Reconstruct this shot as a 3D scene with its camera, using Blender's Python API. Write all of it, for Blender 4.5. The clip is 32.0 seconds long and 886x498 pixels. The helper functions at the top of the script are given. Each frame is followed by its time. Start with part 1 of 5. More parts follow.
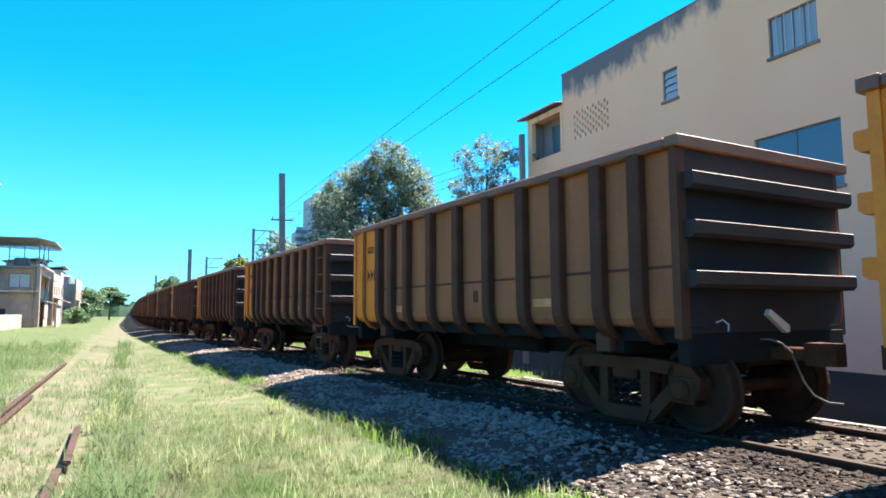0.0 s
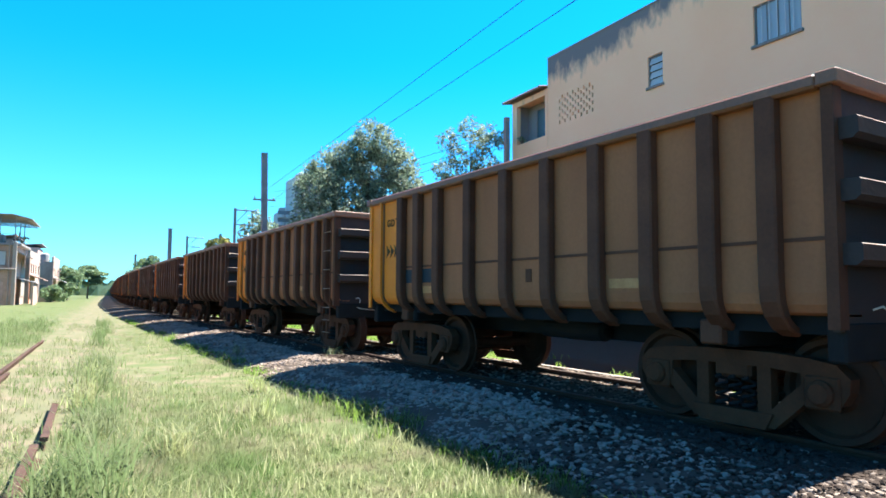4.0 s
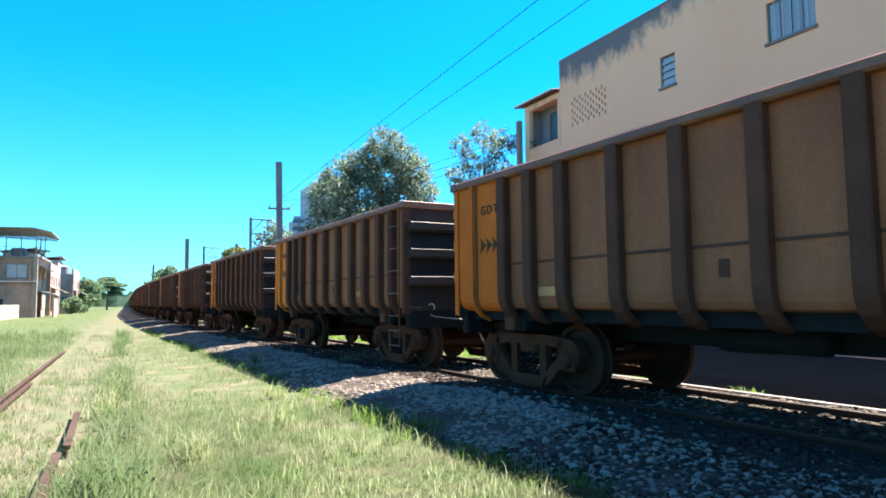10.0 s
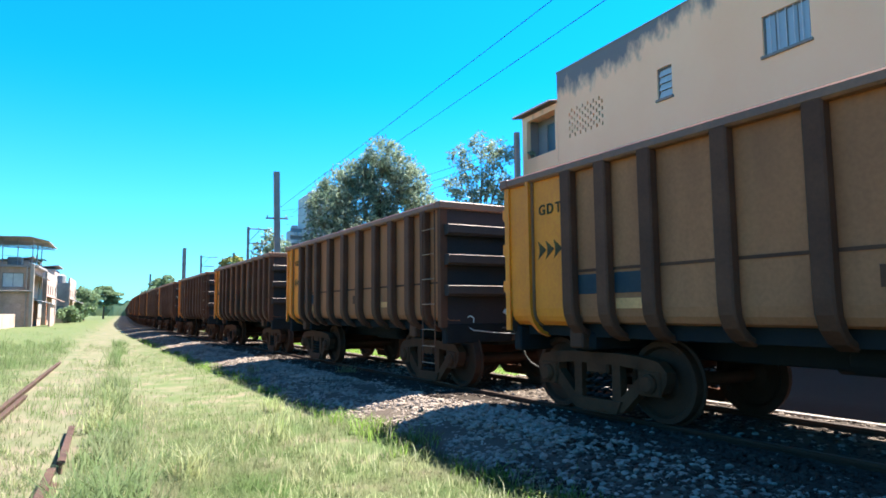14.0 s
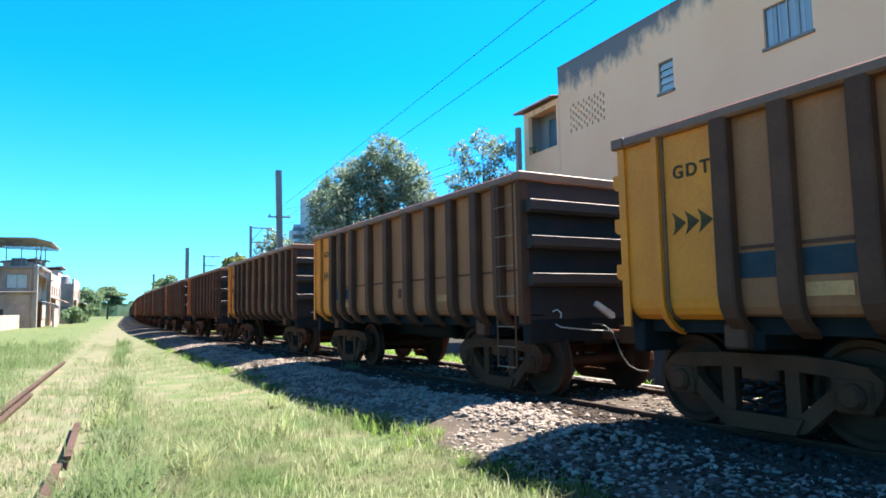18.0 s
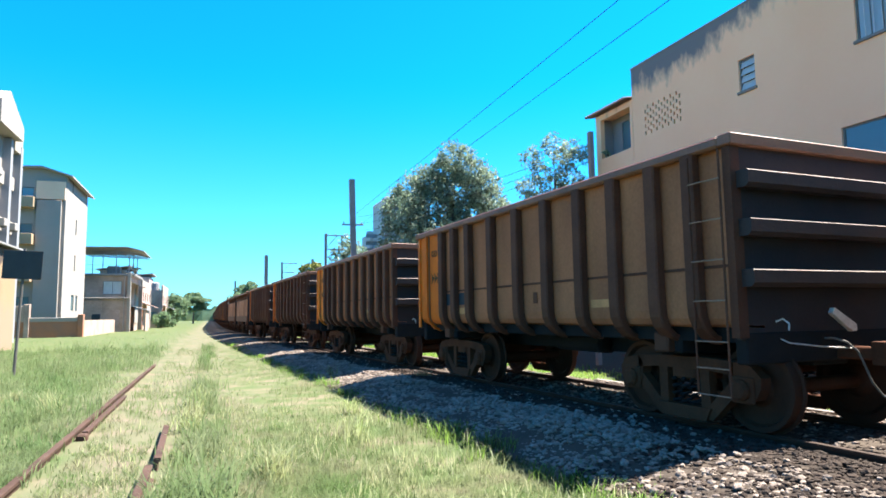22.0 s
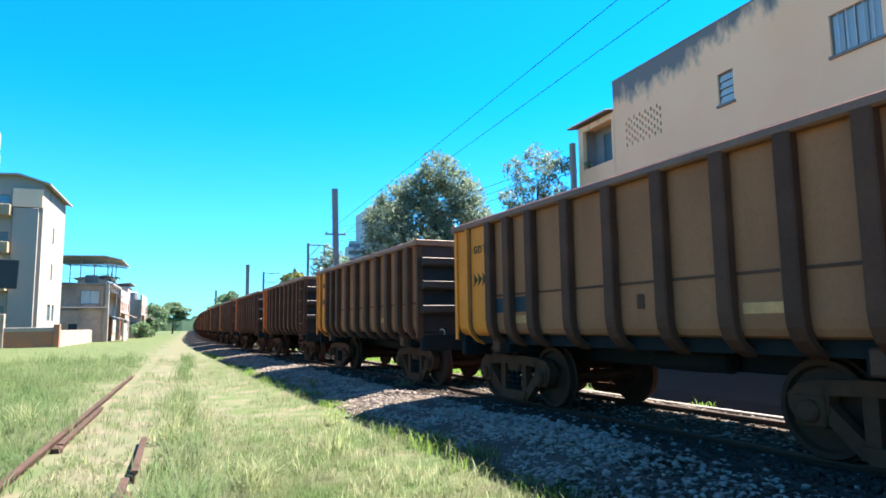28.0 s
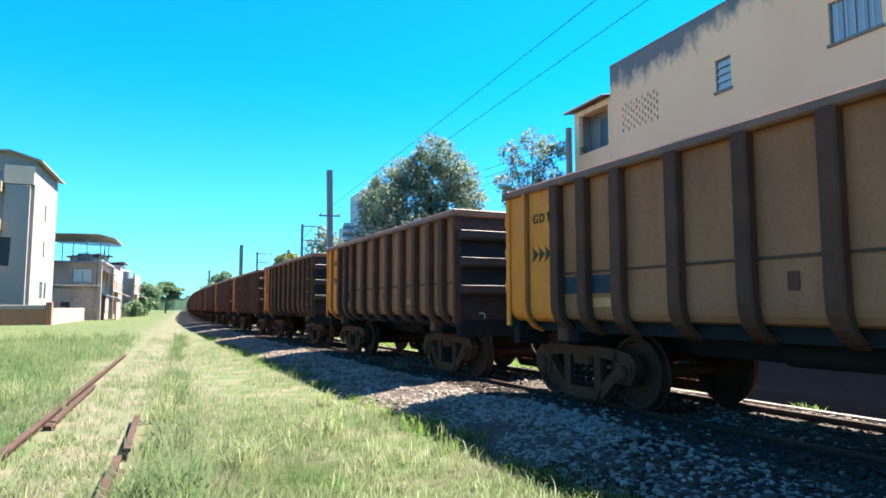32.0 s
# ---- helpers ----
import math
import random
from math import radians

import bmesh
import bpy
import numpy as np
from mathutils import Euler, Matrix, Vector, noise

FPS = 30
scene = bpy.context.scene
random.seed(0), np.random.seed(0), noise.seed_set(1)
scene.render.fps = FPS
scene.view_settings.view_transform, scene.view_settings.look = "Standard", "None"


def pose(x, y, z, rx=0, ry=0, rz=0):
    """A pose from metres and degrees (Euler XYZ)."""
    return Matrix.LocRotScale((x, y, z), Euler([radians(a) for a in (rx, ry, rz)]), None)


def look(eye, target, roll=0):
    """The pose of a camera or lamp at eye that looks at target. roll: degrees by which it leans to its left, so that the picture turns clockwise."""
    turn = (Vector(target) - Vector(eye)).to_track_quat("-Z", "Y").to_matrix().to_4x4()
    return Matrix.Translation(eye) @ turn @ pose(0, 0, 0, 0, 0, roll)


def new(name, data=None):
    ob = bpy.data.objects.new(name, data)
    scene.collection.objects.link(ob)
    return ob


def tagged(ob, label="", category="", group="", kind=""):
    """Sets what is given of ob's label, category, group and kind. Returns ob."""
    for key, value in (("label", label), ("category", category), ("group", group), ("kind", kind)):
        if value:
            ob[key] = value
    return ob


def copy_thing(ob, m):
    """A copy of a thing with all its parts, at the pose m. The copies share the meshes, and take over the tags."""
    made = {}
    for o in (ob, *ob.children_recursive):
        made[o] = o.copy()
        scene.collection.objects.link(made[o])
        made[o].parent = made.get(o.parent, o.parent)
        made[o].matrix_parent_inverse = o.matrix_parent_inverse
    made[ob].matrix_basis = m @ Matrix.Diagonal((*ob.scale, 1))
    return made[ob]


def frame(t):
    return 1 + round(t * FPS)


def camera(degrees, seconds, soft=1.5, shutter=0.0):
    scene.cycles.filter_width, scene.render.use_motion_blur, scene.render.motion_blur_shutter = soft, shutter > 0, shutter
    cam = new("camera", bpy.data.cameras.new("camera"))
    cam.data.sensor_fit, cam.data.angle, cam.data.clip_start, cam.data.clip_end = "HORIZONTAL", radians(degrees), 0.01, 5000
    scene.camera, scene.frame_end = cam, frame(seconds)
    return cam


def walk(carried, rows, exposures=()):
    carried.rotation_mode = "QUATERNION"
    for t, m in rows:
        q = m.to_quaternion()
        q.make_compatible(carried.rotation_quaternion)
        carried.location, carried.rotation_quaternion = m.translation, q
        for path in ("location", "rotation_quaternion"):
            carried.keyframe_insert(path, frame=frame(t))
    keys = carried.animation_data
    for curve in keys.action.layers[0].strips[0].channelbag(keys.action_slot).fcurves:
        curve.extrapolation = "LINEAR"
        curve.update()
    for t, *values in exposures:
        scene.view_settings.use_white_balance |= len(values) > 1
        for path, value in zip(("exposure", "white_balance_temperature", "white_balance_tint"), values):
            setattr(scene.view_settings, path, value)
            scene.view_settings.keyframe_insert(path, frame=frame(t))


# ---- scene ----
cam = camera(69.0, 32.0, soft=1.7)
# seconds and height of the eye: the arms that hold the camera sink a little and rise again
EYE_HEIGHT = ((0, 1.55), (2, 1.55), (5, 1.51), (7, 1.505), (9, 1.50), (11, 1.50), (12, 1.54), (13, 1.55), (14.5, 1.55), (17, 1.515), (18, 1.505), (19, 1.535), (20, 1.55), (32, 1.55))
# seconds, heading, tilt, lean of a camera held in the hand at one spot
TURNS = (
    (0, -25.89, 5.57, 0.30),
    (0.5, -26.12, 5.39, 0.53),
    (1, -26.32, 5.12, 0.18),
    (1.5, -26.36, 5.08, 0.13),
    (2, -26.87, 4.32, 0.14),
    (2.5, -27.11, 3.91, -0.22),
    (4.5, -27.55, 4.10, -0.29),
    (5, -27.58, 4.10, -0.14),
    (5.5, -27.15, 4.14, -0.13),
    (6, -27.09, 4.47, 0.16),
    (6.5, -27.23, 4.45, 0.36),
    (7, -27.03, 4.71, 0.55),
    (7.5, -27.30, 4.04, 0.18),
    (8, -26.94, 4.31, 0.16),
    (8.5, -26.64, 4.57, 0.28),
    (9, -26.63, 4.35, 0.30),
    (9.5, -26.11, 4.38, 0.43),
    (10, -26.08, 4.58, 0.55),
    (10.5, -25.86, 4.55, 0.50),
    (11, -27.04, 4.42, 0.11),
    (11.5, -27.22, 4.28, -0.25),
    (12, -27.18, 5.07, -0.10),
    (12.5, -29.01, 5.13, -0.74),
    (13, -29.38, 4.79, -0.44),
    (13.5, -27.00, 4.95, -1.22),
    (14, -26.30, 5.40, 0.47),
    (14.5, -26.21, 5.66, 0.56),
    (16.5, -27.20, 5.27, 0.80),
    (17, -26.66, 5.52, 0.70),
    (17.5, -26.64, 5.17, 0.48),
    (18, -26.03, 5.19, 1.00),
    (18.5, -25.08, 5.37, 1.37),
    (19, -23.40, 5.59, 1.21),
    (19.5, -20.58, 5.70, 0.94),
    (20, -16.91, 5.08, 0.26),
    (20.5, -17.95, 5.16, 0.62),
    (21, -19.98, 5.32, 0.86),
    (21.5, -20.16, 5.26, 0.38),
    (22, -19.71, 5.78, 0.84),
    (22.5, -19.89, 5.65, 0.61),
    (23, -19.78, 5.71, 0.71),
    (23.5, -19.17, 5.88, 1.17),
    (24, -19.62, 5.74, 0.63),
    (24.5, -19.34, 5.81, 0.85),
    (25, -19.37, 6.01, 1.19),
    (25.5, -19.73, 5.95, 1.21),
    (27.5, -20.61, 6.49, 0.99),
    (28, -21.24, 6.65, 0.80),
    (28.5, -21.82, 6.29, 0.64),
    (29, -22.67, 6.12, 0.13),
    (29.5, -23.07, 5.85, -0.06),
    (30, -23.06, 6.27, -0.21),
    (30.5, -22.97, 5.96, -0.35),
    (31, -22.90, 6.34, -0.33),
    (31.5, -22.02, 5.61, -0.07),
    (32, -21.83, 5.15, 0.04))
eye_at = lambda t: float(np.interp(t, *zip(*EYE_HEIGHT)))
walk(cam, [(t, pose(0.0, 0.0, eye_at(t), 90 + tilt, lean, yaw)) for t, yaw, tilt, lean in TURNS], exposures=((0, 2.2), (32, 2.2)))

# ---- light ----
TO_SUN = Vector((2.02, 0.05, 3.25)).normalized()
world = bpy.data.worlds.new("world")
scene.world = world
world.use_nodes = True
wn = world.node_tree.nodes
sky = wn.new("ShaderNodeTexSky")
sky.sky_type, sky.sun_disc = "NISHITA", False
sky.sun_elevation, sky.sun_rotation = math.asin(TO_SUN.z), math.atan2(TO_SUN.x, TO_SUN.y)
sky.air_density, sky.dust_density, sky.ozone_density = 1.0, 0.35, 2.0
tint = wn.new("ShaderNodeMix")
tint.data_type, tint.blend_type = "RGBA", "MULTIPLY"
tint.inputs["Factor"].default_value = 1.0
aim, up, haze = wn.new("ShaderNodeTexCoord"), wn.new("ShaderNodeSeparateXYZ"), wn.new("ShaderNodeMapRange")
haze.interpolation_type = "SMOOTHSTEP"
haze.inputs["From Min"].default_value, haze.inputs["From Max"].default_value = 0.0, 0.36
haze.inputs["To Min"].default_value, haze.inputs["To Max"].default_value = 0.0, 1.0
world.node_tree.links.new(aim.outputs["Generated"], up.inputs[0])
world.node_tree.links.new(up.outputs["Z"], haze.inputs[0])
deep = wn.new("ShaderNodeMix")
deep.data_type = "RGBA"
deep.inputs["A"].default_value, deep.inputs["B"].default_value = (0.30, 0.84, 1.28, 1), (0.02, 0.86, 1.46, 1)
world.node_tree.links.new(haze.outputs[0], deep.inputs["Factor"])
top, high = wn.new("ShaderNodeMapRange"), wn.new("ShaderNodeMix")
top.interpolation_type = "SMOOTHSTEP"
top.inputs["From Min"].default_value, top.inputs["From Max"].default_value = 0.45, 1.0
high.data_type = "RGBA"
high.inputs["B"].default_value = (0.56, 0.75, 0.91, 1)
world.node_tree.links.new(up.outputs["Z"], top.inputs[0])
world.node_tree.links.new(top.outputs[0], high.inputs["Factor"])
world.node_tree.links.new(deep.outputs["Result"], high.inputs["A"])
world.node_tree.links.new(high.outputs["Result"], tint.inputs["B"])
world.node_tree.links.new(sky.outputs[0], tint.inputs["A"])
world.node_tree.links.new(tint.outputs["Result"], wn["Background"].inputs[0])
wn["Background"].inputs[1].default_value = 0.06
sun = new("sun", bpy.data.lights.new("sun", "SUN"))
sun.data.energy, sun.data.angle, sun.data.color = 5.0, radians(0.6), (1.0, 0.965, 0.89)
sun.matrix_world = look(TO_SUN * 60, (0, 0, 0))


# ---- materials ----
def material(name, base, rough=0.8, metal=0.0, other=None, grain=30.0, blotch=1.2, amount=0.5, bump=0.3,
             third=None, island=0.0, random_tone=0.0, streak=0.0, turn=None, thin=0.0):
    """Two colours mixed by large blotches and fine grain, with a fine relief."""
    m = bpy.data.materials.new(name)
    m.use_nodes = True
    n, link = m.node_tree.nodes, m.node_tree.links.new
    p = n["Principled BSDF"]
    p.inputs["Metallic"].default_value = metal
    p.inputs["Specular IOR Level"].default_value = 0.15 if rough >= 0.6 else 0.4
    other = other or tuple(c * 0.6 for c in base)
    coord = n.new("ShaderNodeTexCoord")
    place = coord.outputs["Object"]
    if streak:
        mapping = n.new("ShaderNodeMapping")
        mapping.inputs["Scale"].default_value = (1, 1, streak)
        link(place, mapping.inputs[0])
        place = mapping.outputs[0]
    big, fine = n.new("ShaderNodeTexNoise"), n.new("ShaderNodeTexNoise")
    big.inputs["Scale"].default_value, big.inputs["Detail"].default_value = blotch, 6
    fine.inputs["Scale"].default_value, fine.inputs["Detail"].default_value = grain, 4
    link(place, big.inputs["Vector"])
    link(coord.outputs["Object"], fine.inputs["Vector"])
    ramp = n.new("ShaderNodeValToRGB")
    ramp.color_ramp.elements[0].position, ramp.color_ramp.elements[1].position = 0.5 - 0.3 * amount, 0.5 + 0.3 * amount
    ramp.color_ramp.elements[0].color, ramp.color_ramp.elements[1].color = (*base, 1), (*other, 1)
    if third:
        e = ramp.color_ramp.elements.new(0.5)
        e.color = (*third, 1)
    link(big.outputs["Fac"], ramp.inputs[0])
    mix = n.new("ShaderNodeMix")
    mix.data_type, mix.blend_type = "RGBA", "OVERLAY"
    mix.inputs["Factor"].default_value = 0.28
    link(ramp.outputs[0], mix.inputs["A"])
    link(fine.outputs["Fac"], mix.inputs["B"])
    out = mix.outputs["Result"]
    if island or random_tone:
        info = n.new("ShaderNodeNewGeometry") if island else n.new("ShaderNodeObjectInfo")
        source = info.outputs["Random Per Island"] if island else info.outputs["Random"]
        span = n.new("ShaderNodeMapRange")
        span.inputs["To Min"].default_value, span.inputs["To Max"].default_value = 1 - (island or random_tone), 1 + (island or random_tone)
        link(source, span.inputs[0])
        hsv = n.new("ShaderNodeHueSaturation")
        link(span.outputs[0], hsv.inputs["Value"])
        link(out, hsv.inputs["Color"])
        out = hsv.outputs[0]
    if turn:
        info = n.new("ShaderNodeObjectInfo")
        pick = n.new("ShaderNodeMapRange")
        pick.inputs["From Min"].default_value, pick.inputs["From Max"].default_value = 0.45, 1.0
        pick.inputs["To Max"].default_value = 0.65
        link(info.outputs["Random"], pick.inputs[0])
        change = n.new("ShaderNodeMix")
        change.data_type, change.blend_type = "RGBA", "MIX"
        link(pick.outputs[0], change.inputs["Factor"])
        link(out, change.inputs["A"])
        change.inputs["B"].default_value = (*turn, 1)
        out = change.outputs["Result"]
    link(out, p.inputs["Base Color"])
    if thin:
        glow = n.new("ShaderNodeBsdfTranslucent")
        link(out, glow.inputs[0])
        both = n.new("ShaderNodeMixShader")
        both.inputs[0].default_value = thin
        link(p.outputs[0], both.inputs[1])
        link(glow.outputs[0], both.inputs[2])
        link(both.outputs[0], n["Material Output"].inputs[0])
    rr = n.new("ShaderNodeMapRange")
    rr.inputs["To Min"].default_value, rr.inputs["To Max"].default_value = max(rough - 0.12, 0.02), min(rough + 0.12, 1)
    link(fine.outputs["Fac"], rr.inputs[0])
    link(rr.outputs[0], p.inputs["Roughness"])
    if bump:
        b = n.new("ShaderNodeBump")
        b.inputs["Strength"].default_value, b.inputs["Distance"].default_value = bump, 0.01
        link(fine.outputs["Fac"], b.inputs["Height"])
        link(b.outputs[0], p.inputs["Normal"])
    return m


def glass(name, tone=(0.5, 0.7, 0.75), rough=0.08):
    m = bpy.data.materials.new(name)
    m.use_nodes = True
    p = m.node_tree.nodes["Principled BSDF"]
    p.inputs["Base Color"].default_value = (*tone, 1)
    p.inputs["Roughness"].default_value = rough
    p.inputs["Metallic"].default_value = 0.0
    p.inputs["Specular IOR Level"].default_value = 0.9
    return m


M_SIDE = material("wagon_side", (0.49, 0.175, 0.075), 0.62, 0.0, (0.25, 0.087, 0.04), 25, 1.4, 0.75, 0.15, streak=0.3, turn=(0.36, 0.122, 0.052))
M_SIDERUST = material("rusted_side", (0.44, 0.145, 0.06), 0.6, 0.0, (0.23, 0.075, 0.036), 25, 1.4, 0.75, 0.15, streak=0.3)
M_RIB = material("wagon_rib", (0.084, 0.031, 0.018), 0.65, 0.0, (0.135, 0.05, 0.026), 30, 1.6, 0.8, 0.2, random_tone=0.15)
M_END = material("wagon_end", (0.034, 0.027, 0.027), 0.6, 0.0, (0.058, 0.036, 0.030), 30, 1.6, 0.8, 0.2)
M_RIM = material("wagon_rim", (0.15, 0.06, 0.034), 0.5, 0.0, (0.25, 0.10, 0.05), 30, 2.0, 0.8, 0.2)
M_YELLOW = material("yellow_paint", (0.86, 0.235, 0.008), 0.55, 0.0, (0.62, 0.15, 0.01), 20, 1.3, 0.9, 0.15)
M_ORANGE = material("rusted_yellow_paint", (0.74, 0.165, 0.014), 0.6, 0.0, (0.50, 0.10, 0.014), 20, 1.3, 0.8, 0.15)
M_DARKPAINT = material("dark_paint", (0.035, 0.025, 0.018), 0.7, 0.0, (0.10, 0.06, 0.02), 30, 6, 0.9, 0.1)
M_BLUEPAINT = material("blue_paint", (0.022, 0.036, 0.048), 0.6, 0.0, (0.05, 0.052, 0.052), 30, 4, 0.9, 0.1)
M_PLATE = material("pale_plate", (0.74, 0.32, 0.125), 0.6, 0.0, (0.52, 0.22, 0.085), 30, 5, 0.8, 0.1, random_tone=0.25)
M_LEVER = material("lever_steel", (0.62, 0.58, 0.52), 0.45, 0.3, (0.45, 0.4, 0.36), 30, 5, 0.6, 0.1)
M_RUNG = material("rung_steel", (0.34, 0.20, 0.13), 0.5, 0.2, (0.22, 0.12, 0.08), 30, 5, 0.6, 0.1)
M_HOSE = material("hose_rubber", (0.17, 0.15, 0.13), 0.6, 0.0, (0.12, 0.1, 0.08), 30, 3, 0.9, 0.1)
M_BOGIE = material("bogie_steel", (0.125, 0.043, 0.019), 0.85, 0.0, (0.06, 0.022, 0.011), 30, 3, 0.9, 0.3)
M_WHEEL = material("wheel_steel", (0.075, 0.029, 0.015), 0.65, 0.1, (0.04, 0.016, 0.009), 30, 3, 0.9, 0.2)
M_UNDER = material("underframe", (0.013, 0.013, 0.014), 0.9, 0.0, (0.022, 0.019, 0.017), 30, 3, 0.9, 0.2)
M_TAN = material("tan_side", (0.49, 0.185, 0.085), 0.62, 0.0, (0.25, 0.085, 0.04), 20, 0.85, 0.4, 0.15)
M_BROWN = material("brown_band", (0.19, 0.064, 0.03), 0.62, 0.0, (0.12, 0.043, 0.022), 20, 1.2, 0.8, 0.15)
M_RAIL = material("rail_rust", (0.075, 0.029, 0.015), 0.8, 0.0, (0.045, 0.02, 0.012), 30, 3, 0.9, 0.3)
M_RAILTOP = material("rail_head", (0.07, 0.042, 0.03), 0.55, 0.3, (0.045, 0.028, 0.02), 40, 5, 0.7, 0.05)
M_OLDRAIL = material("old_rail_rust", (0.092, 0.052, 0.038), 0.85, 0.0, (0.048, 0.028, 0.022), 30, 3, 0.8, 0.4)
M_SLEEPER = material("old_wood", (0.05, 0.038, 0.028), 0.9, 0.0, (0.09, 0.07, 0.055), 40, 3, 0.9, 0.5)
M_STONE = material("ballast_stone", (0.30, 0.235, 0.19), 0.9, 0.0, (0.13, 0.10, 0.08), 40, 3, 0.9, 0.4, island=0.25)
M_OILSTONE = material("oily_stone", (0.03, 0.021, 0.016), 0.85, 0.0, (0.055, 0.037, 0.028), 40, 3, 0.9, 0.4, island=0.3)
M_BED = material("ballast_bed", (0.095, 0.072, 0.055), 0.95, 0.0, (0.055, 0.041, 0.031), 60, 2.5, 0.9, 0.8)
M_OILBED = material("oily_bed", (0.025, 0.018, 0.013), 0.95, 0.0, (0.045, 0.032, 0.024), 60, 2.5, 0.9, 0.8)
M_WALL = material("cream_render", (0.86, 0.53, 0.35), 0.9, 0.0, (0.74, 0.45, 0.30), 25, 0.7, 0.9, 0.1)
M_DARKCAP = material("mouldy_cap", (0.16, 0.15, 0.15), 0.9, 0.0, (0.28, 0.25, 0.22), 20, 2, 0.9, 0.2)
M_WHITE = material("white_render", (0.34, 0.295, 0.255), 0.9, 0.0, (0.275, 0.24, 0.205), 45, 0.3, 0.8, 0.05)
M_GREY = material("grey_render", (0.28, 0.245, 0.22), 0.9, 0.0, (0.37, 0.32, 0.28), 45, 0.5, 0.8, 0.05)
M_BLUEGREY = material("blue_grey_paint", (0.21, 0.21, 0.22), 0.85, 0.0, (0.28, 0.27, 0.27), 20, 0.6, 0.9, 0.1)
M_OCHRE = material("ochre_render", (0.40, 0.285, 0.175), 0.9, 0.0, (0.29, 0.20, 0.13), 20, 0.5, 0.9, 0.1)
M_BRICK = material("bare_brick", (0.46, 0.175, 0.088), 0.9, 0.0, (0.27, 0.155, 0.11), 30, 1.2, 0.8, 0.3)
M_ROOF = material("fibre_roof", (0.20, 0.19, 0.185), 0.9, 0.0, (0.28, 0.26, 0.25), 20, 1.0, 0.9, 0.2)
M_TILE = material("clay_tile", (0.24, 0.15, 0.11), 0.9, 0.0, (0.16, 0.12, 0.10), 20, 2.0, 0.9, 0.2)
M_FRAME = material("window_frame_paint", (0.19, 0.18, 0.17), 0.6, 0.0, (0.14, 0.13, 0.12), 30, 2, 0.8, 0.1)
M_DARKFRAME = material("dark_frame", (0.12, 0.11, 0.10), 0.6, 0.0, None, 30, 2, 0.8, 0.1)
M_GLASS = glass("window_glass", (0.10, 0.17, 0.18))
M_BLUEGLASS = glass("blue_glass", (0.07, 0.14, 0.17), 0.25)
M_BARGLASS = glass("dusty_glass", (0.30, 0.35, 0.36), 0.3)
M_CURTAIN = material("pale_pane", (0.45, 0.52, 0.52), 0.5, 0.0, (0.36, 0.42, 0.44), 20, 3, 0.8, 0.0)
# near-black colour that stands in for the shade of unlit rooms
M_DARK = material("unlit_inside", (0.05, 0.045, 0.04), 0.9, 0.0, None, 10, 1, 0.8, 0.0)
M_POLE = material("pole_concrete", (0.27, 0.24, 0.215), 0.9, 0.0, (0.18, 0.165, 0.15), 25, 2, 0.9, 0.2)
M_SIGN = material("sign_back", (0.018, 0.018, 0.02), 0.55, 0.0, (0.03, 0.03, 0.03), 20, 3, 0.8, 0.05)
M_WIRE = material("wire_black", (0.03, 0.03, 0.03), 0.6, 0.0, None, 10, 1, 0.5, 0.0)
M_BARK = material("bark", (0.14, 0.10, 0.07), 0.95, 0.0, (0.09, 0.065, 0.05), 30, 3, 0.9, 0.6)
M_LEAF = material("leaf_silver", (0.30, 0.35, 0.25), 0.42, 0.0, (0.15, 0.21, 0.125), 10, 0.5, 0.9, 0.0, island=0.6, thin=0.4)
M_LEAFB = material("leaf_green", (0.24, 0.32, 0.17), 0.45, 0.0, (0.155, 0.225, 0.115), 10, 0.4, 0.9, 0.0, island=0.45, thin=0.5)
M_BLOSSOM = material("leaf_yellow", (0.35, 0.30, 0.06), 0.6, 0.0, (0.10, 0.13, 0.04), 10, 0.8, 0.7, 0.0, island=0.3)
M_GRASS = material("grass_blade", (0.076, 0.130, 0.038), 0.7, 0.0, (0.175, 0.16, 0.10), 3, 1.3, 0.7, 0.0, third=(0.115, 0.148, 0.062), island=0.4, thin=0.5)
M_GREENGRASS = material("green_blade", (0.080, 0.135, 0.048), 0.7, 0.0, (0.165, 0.185, 0.10), 3, 0.8, 0.7, 0.0, third=(0.115, 0.155, 0.066), island=0.4, thin=0.5)
M_LUSH = material("lush_blade", (0.09, 0.19, 0.024), 0.6, 0.0, (0.18, 0.25, 0.055), 3, 0.7, 0.8, 0.0, island=0.35, thin=0.5)
M_STRAW = material("straw_blade", (0.17, 0.22, 0.08), 0.5, 0.0, (0.27, 0.255, 0.145), 3, 2.0, 0.8, 0.0, island=0.35, thin=0.45)
M_ROUGH = material("rough_masonry", (0.47, 0.335, 0.265), 0.95, 0.0, (0.29, 0.205, 0.165), 6, 0.7, 0.6, 0.2)
M_PINK = material("pink_plaster", (0.52, 0.365, 0.305), 0.95, 0.0, (0.32, 0.22, 0.18), 6, 0.5, 0.6, 0.1)
# pale colour that paints sunlight onto the tops of the end ribs
M_LITTOP = material("sunlit_rib_top", (0.46, 0.38, 0.33), 0.9, 0.0, (0.30, 0.23, 0.19), 30, 4, 0.8, 0.1)
# woodland green paled in the base colour to imitate haze
M_HILL = material("hazy_hill_woods", (0.15, 0.23, 0.20), 0.95, 0.0, (0.11, 0.18, 0.15), 0.2, 0.02, 0.9, 0.0)
M_TOWER = material("tower_white", (0.55, 0.54, 0.53), 0.8, 0.0, (0.46, 0.45, 0.44), 5, 0.1, 0.8, 0.0)


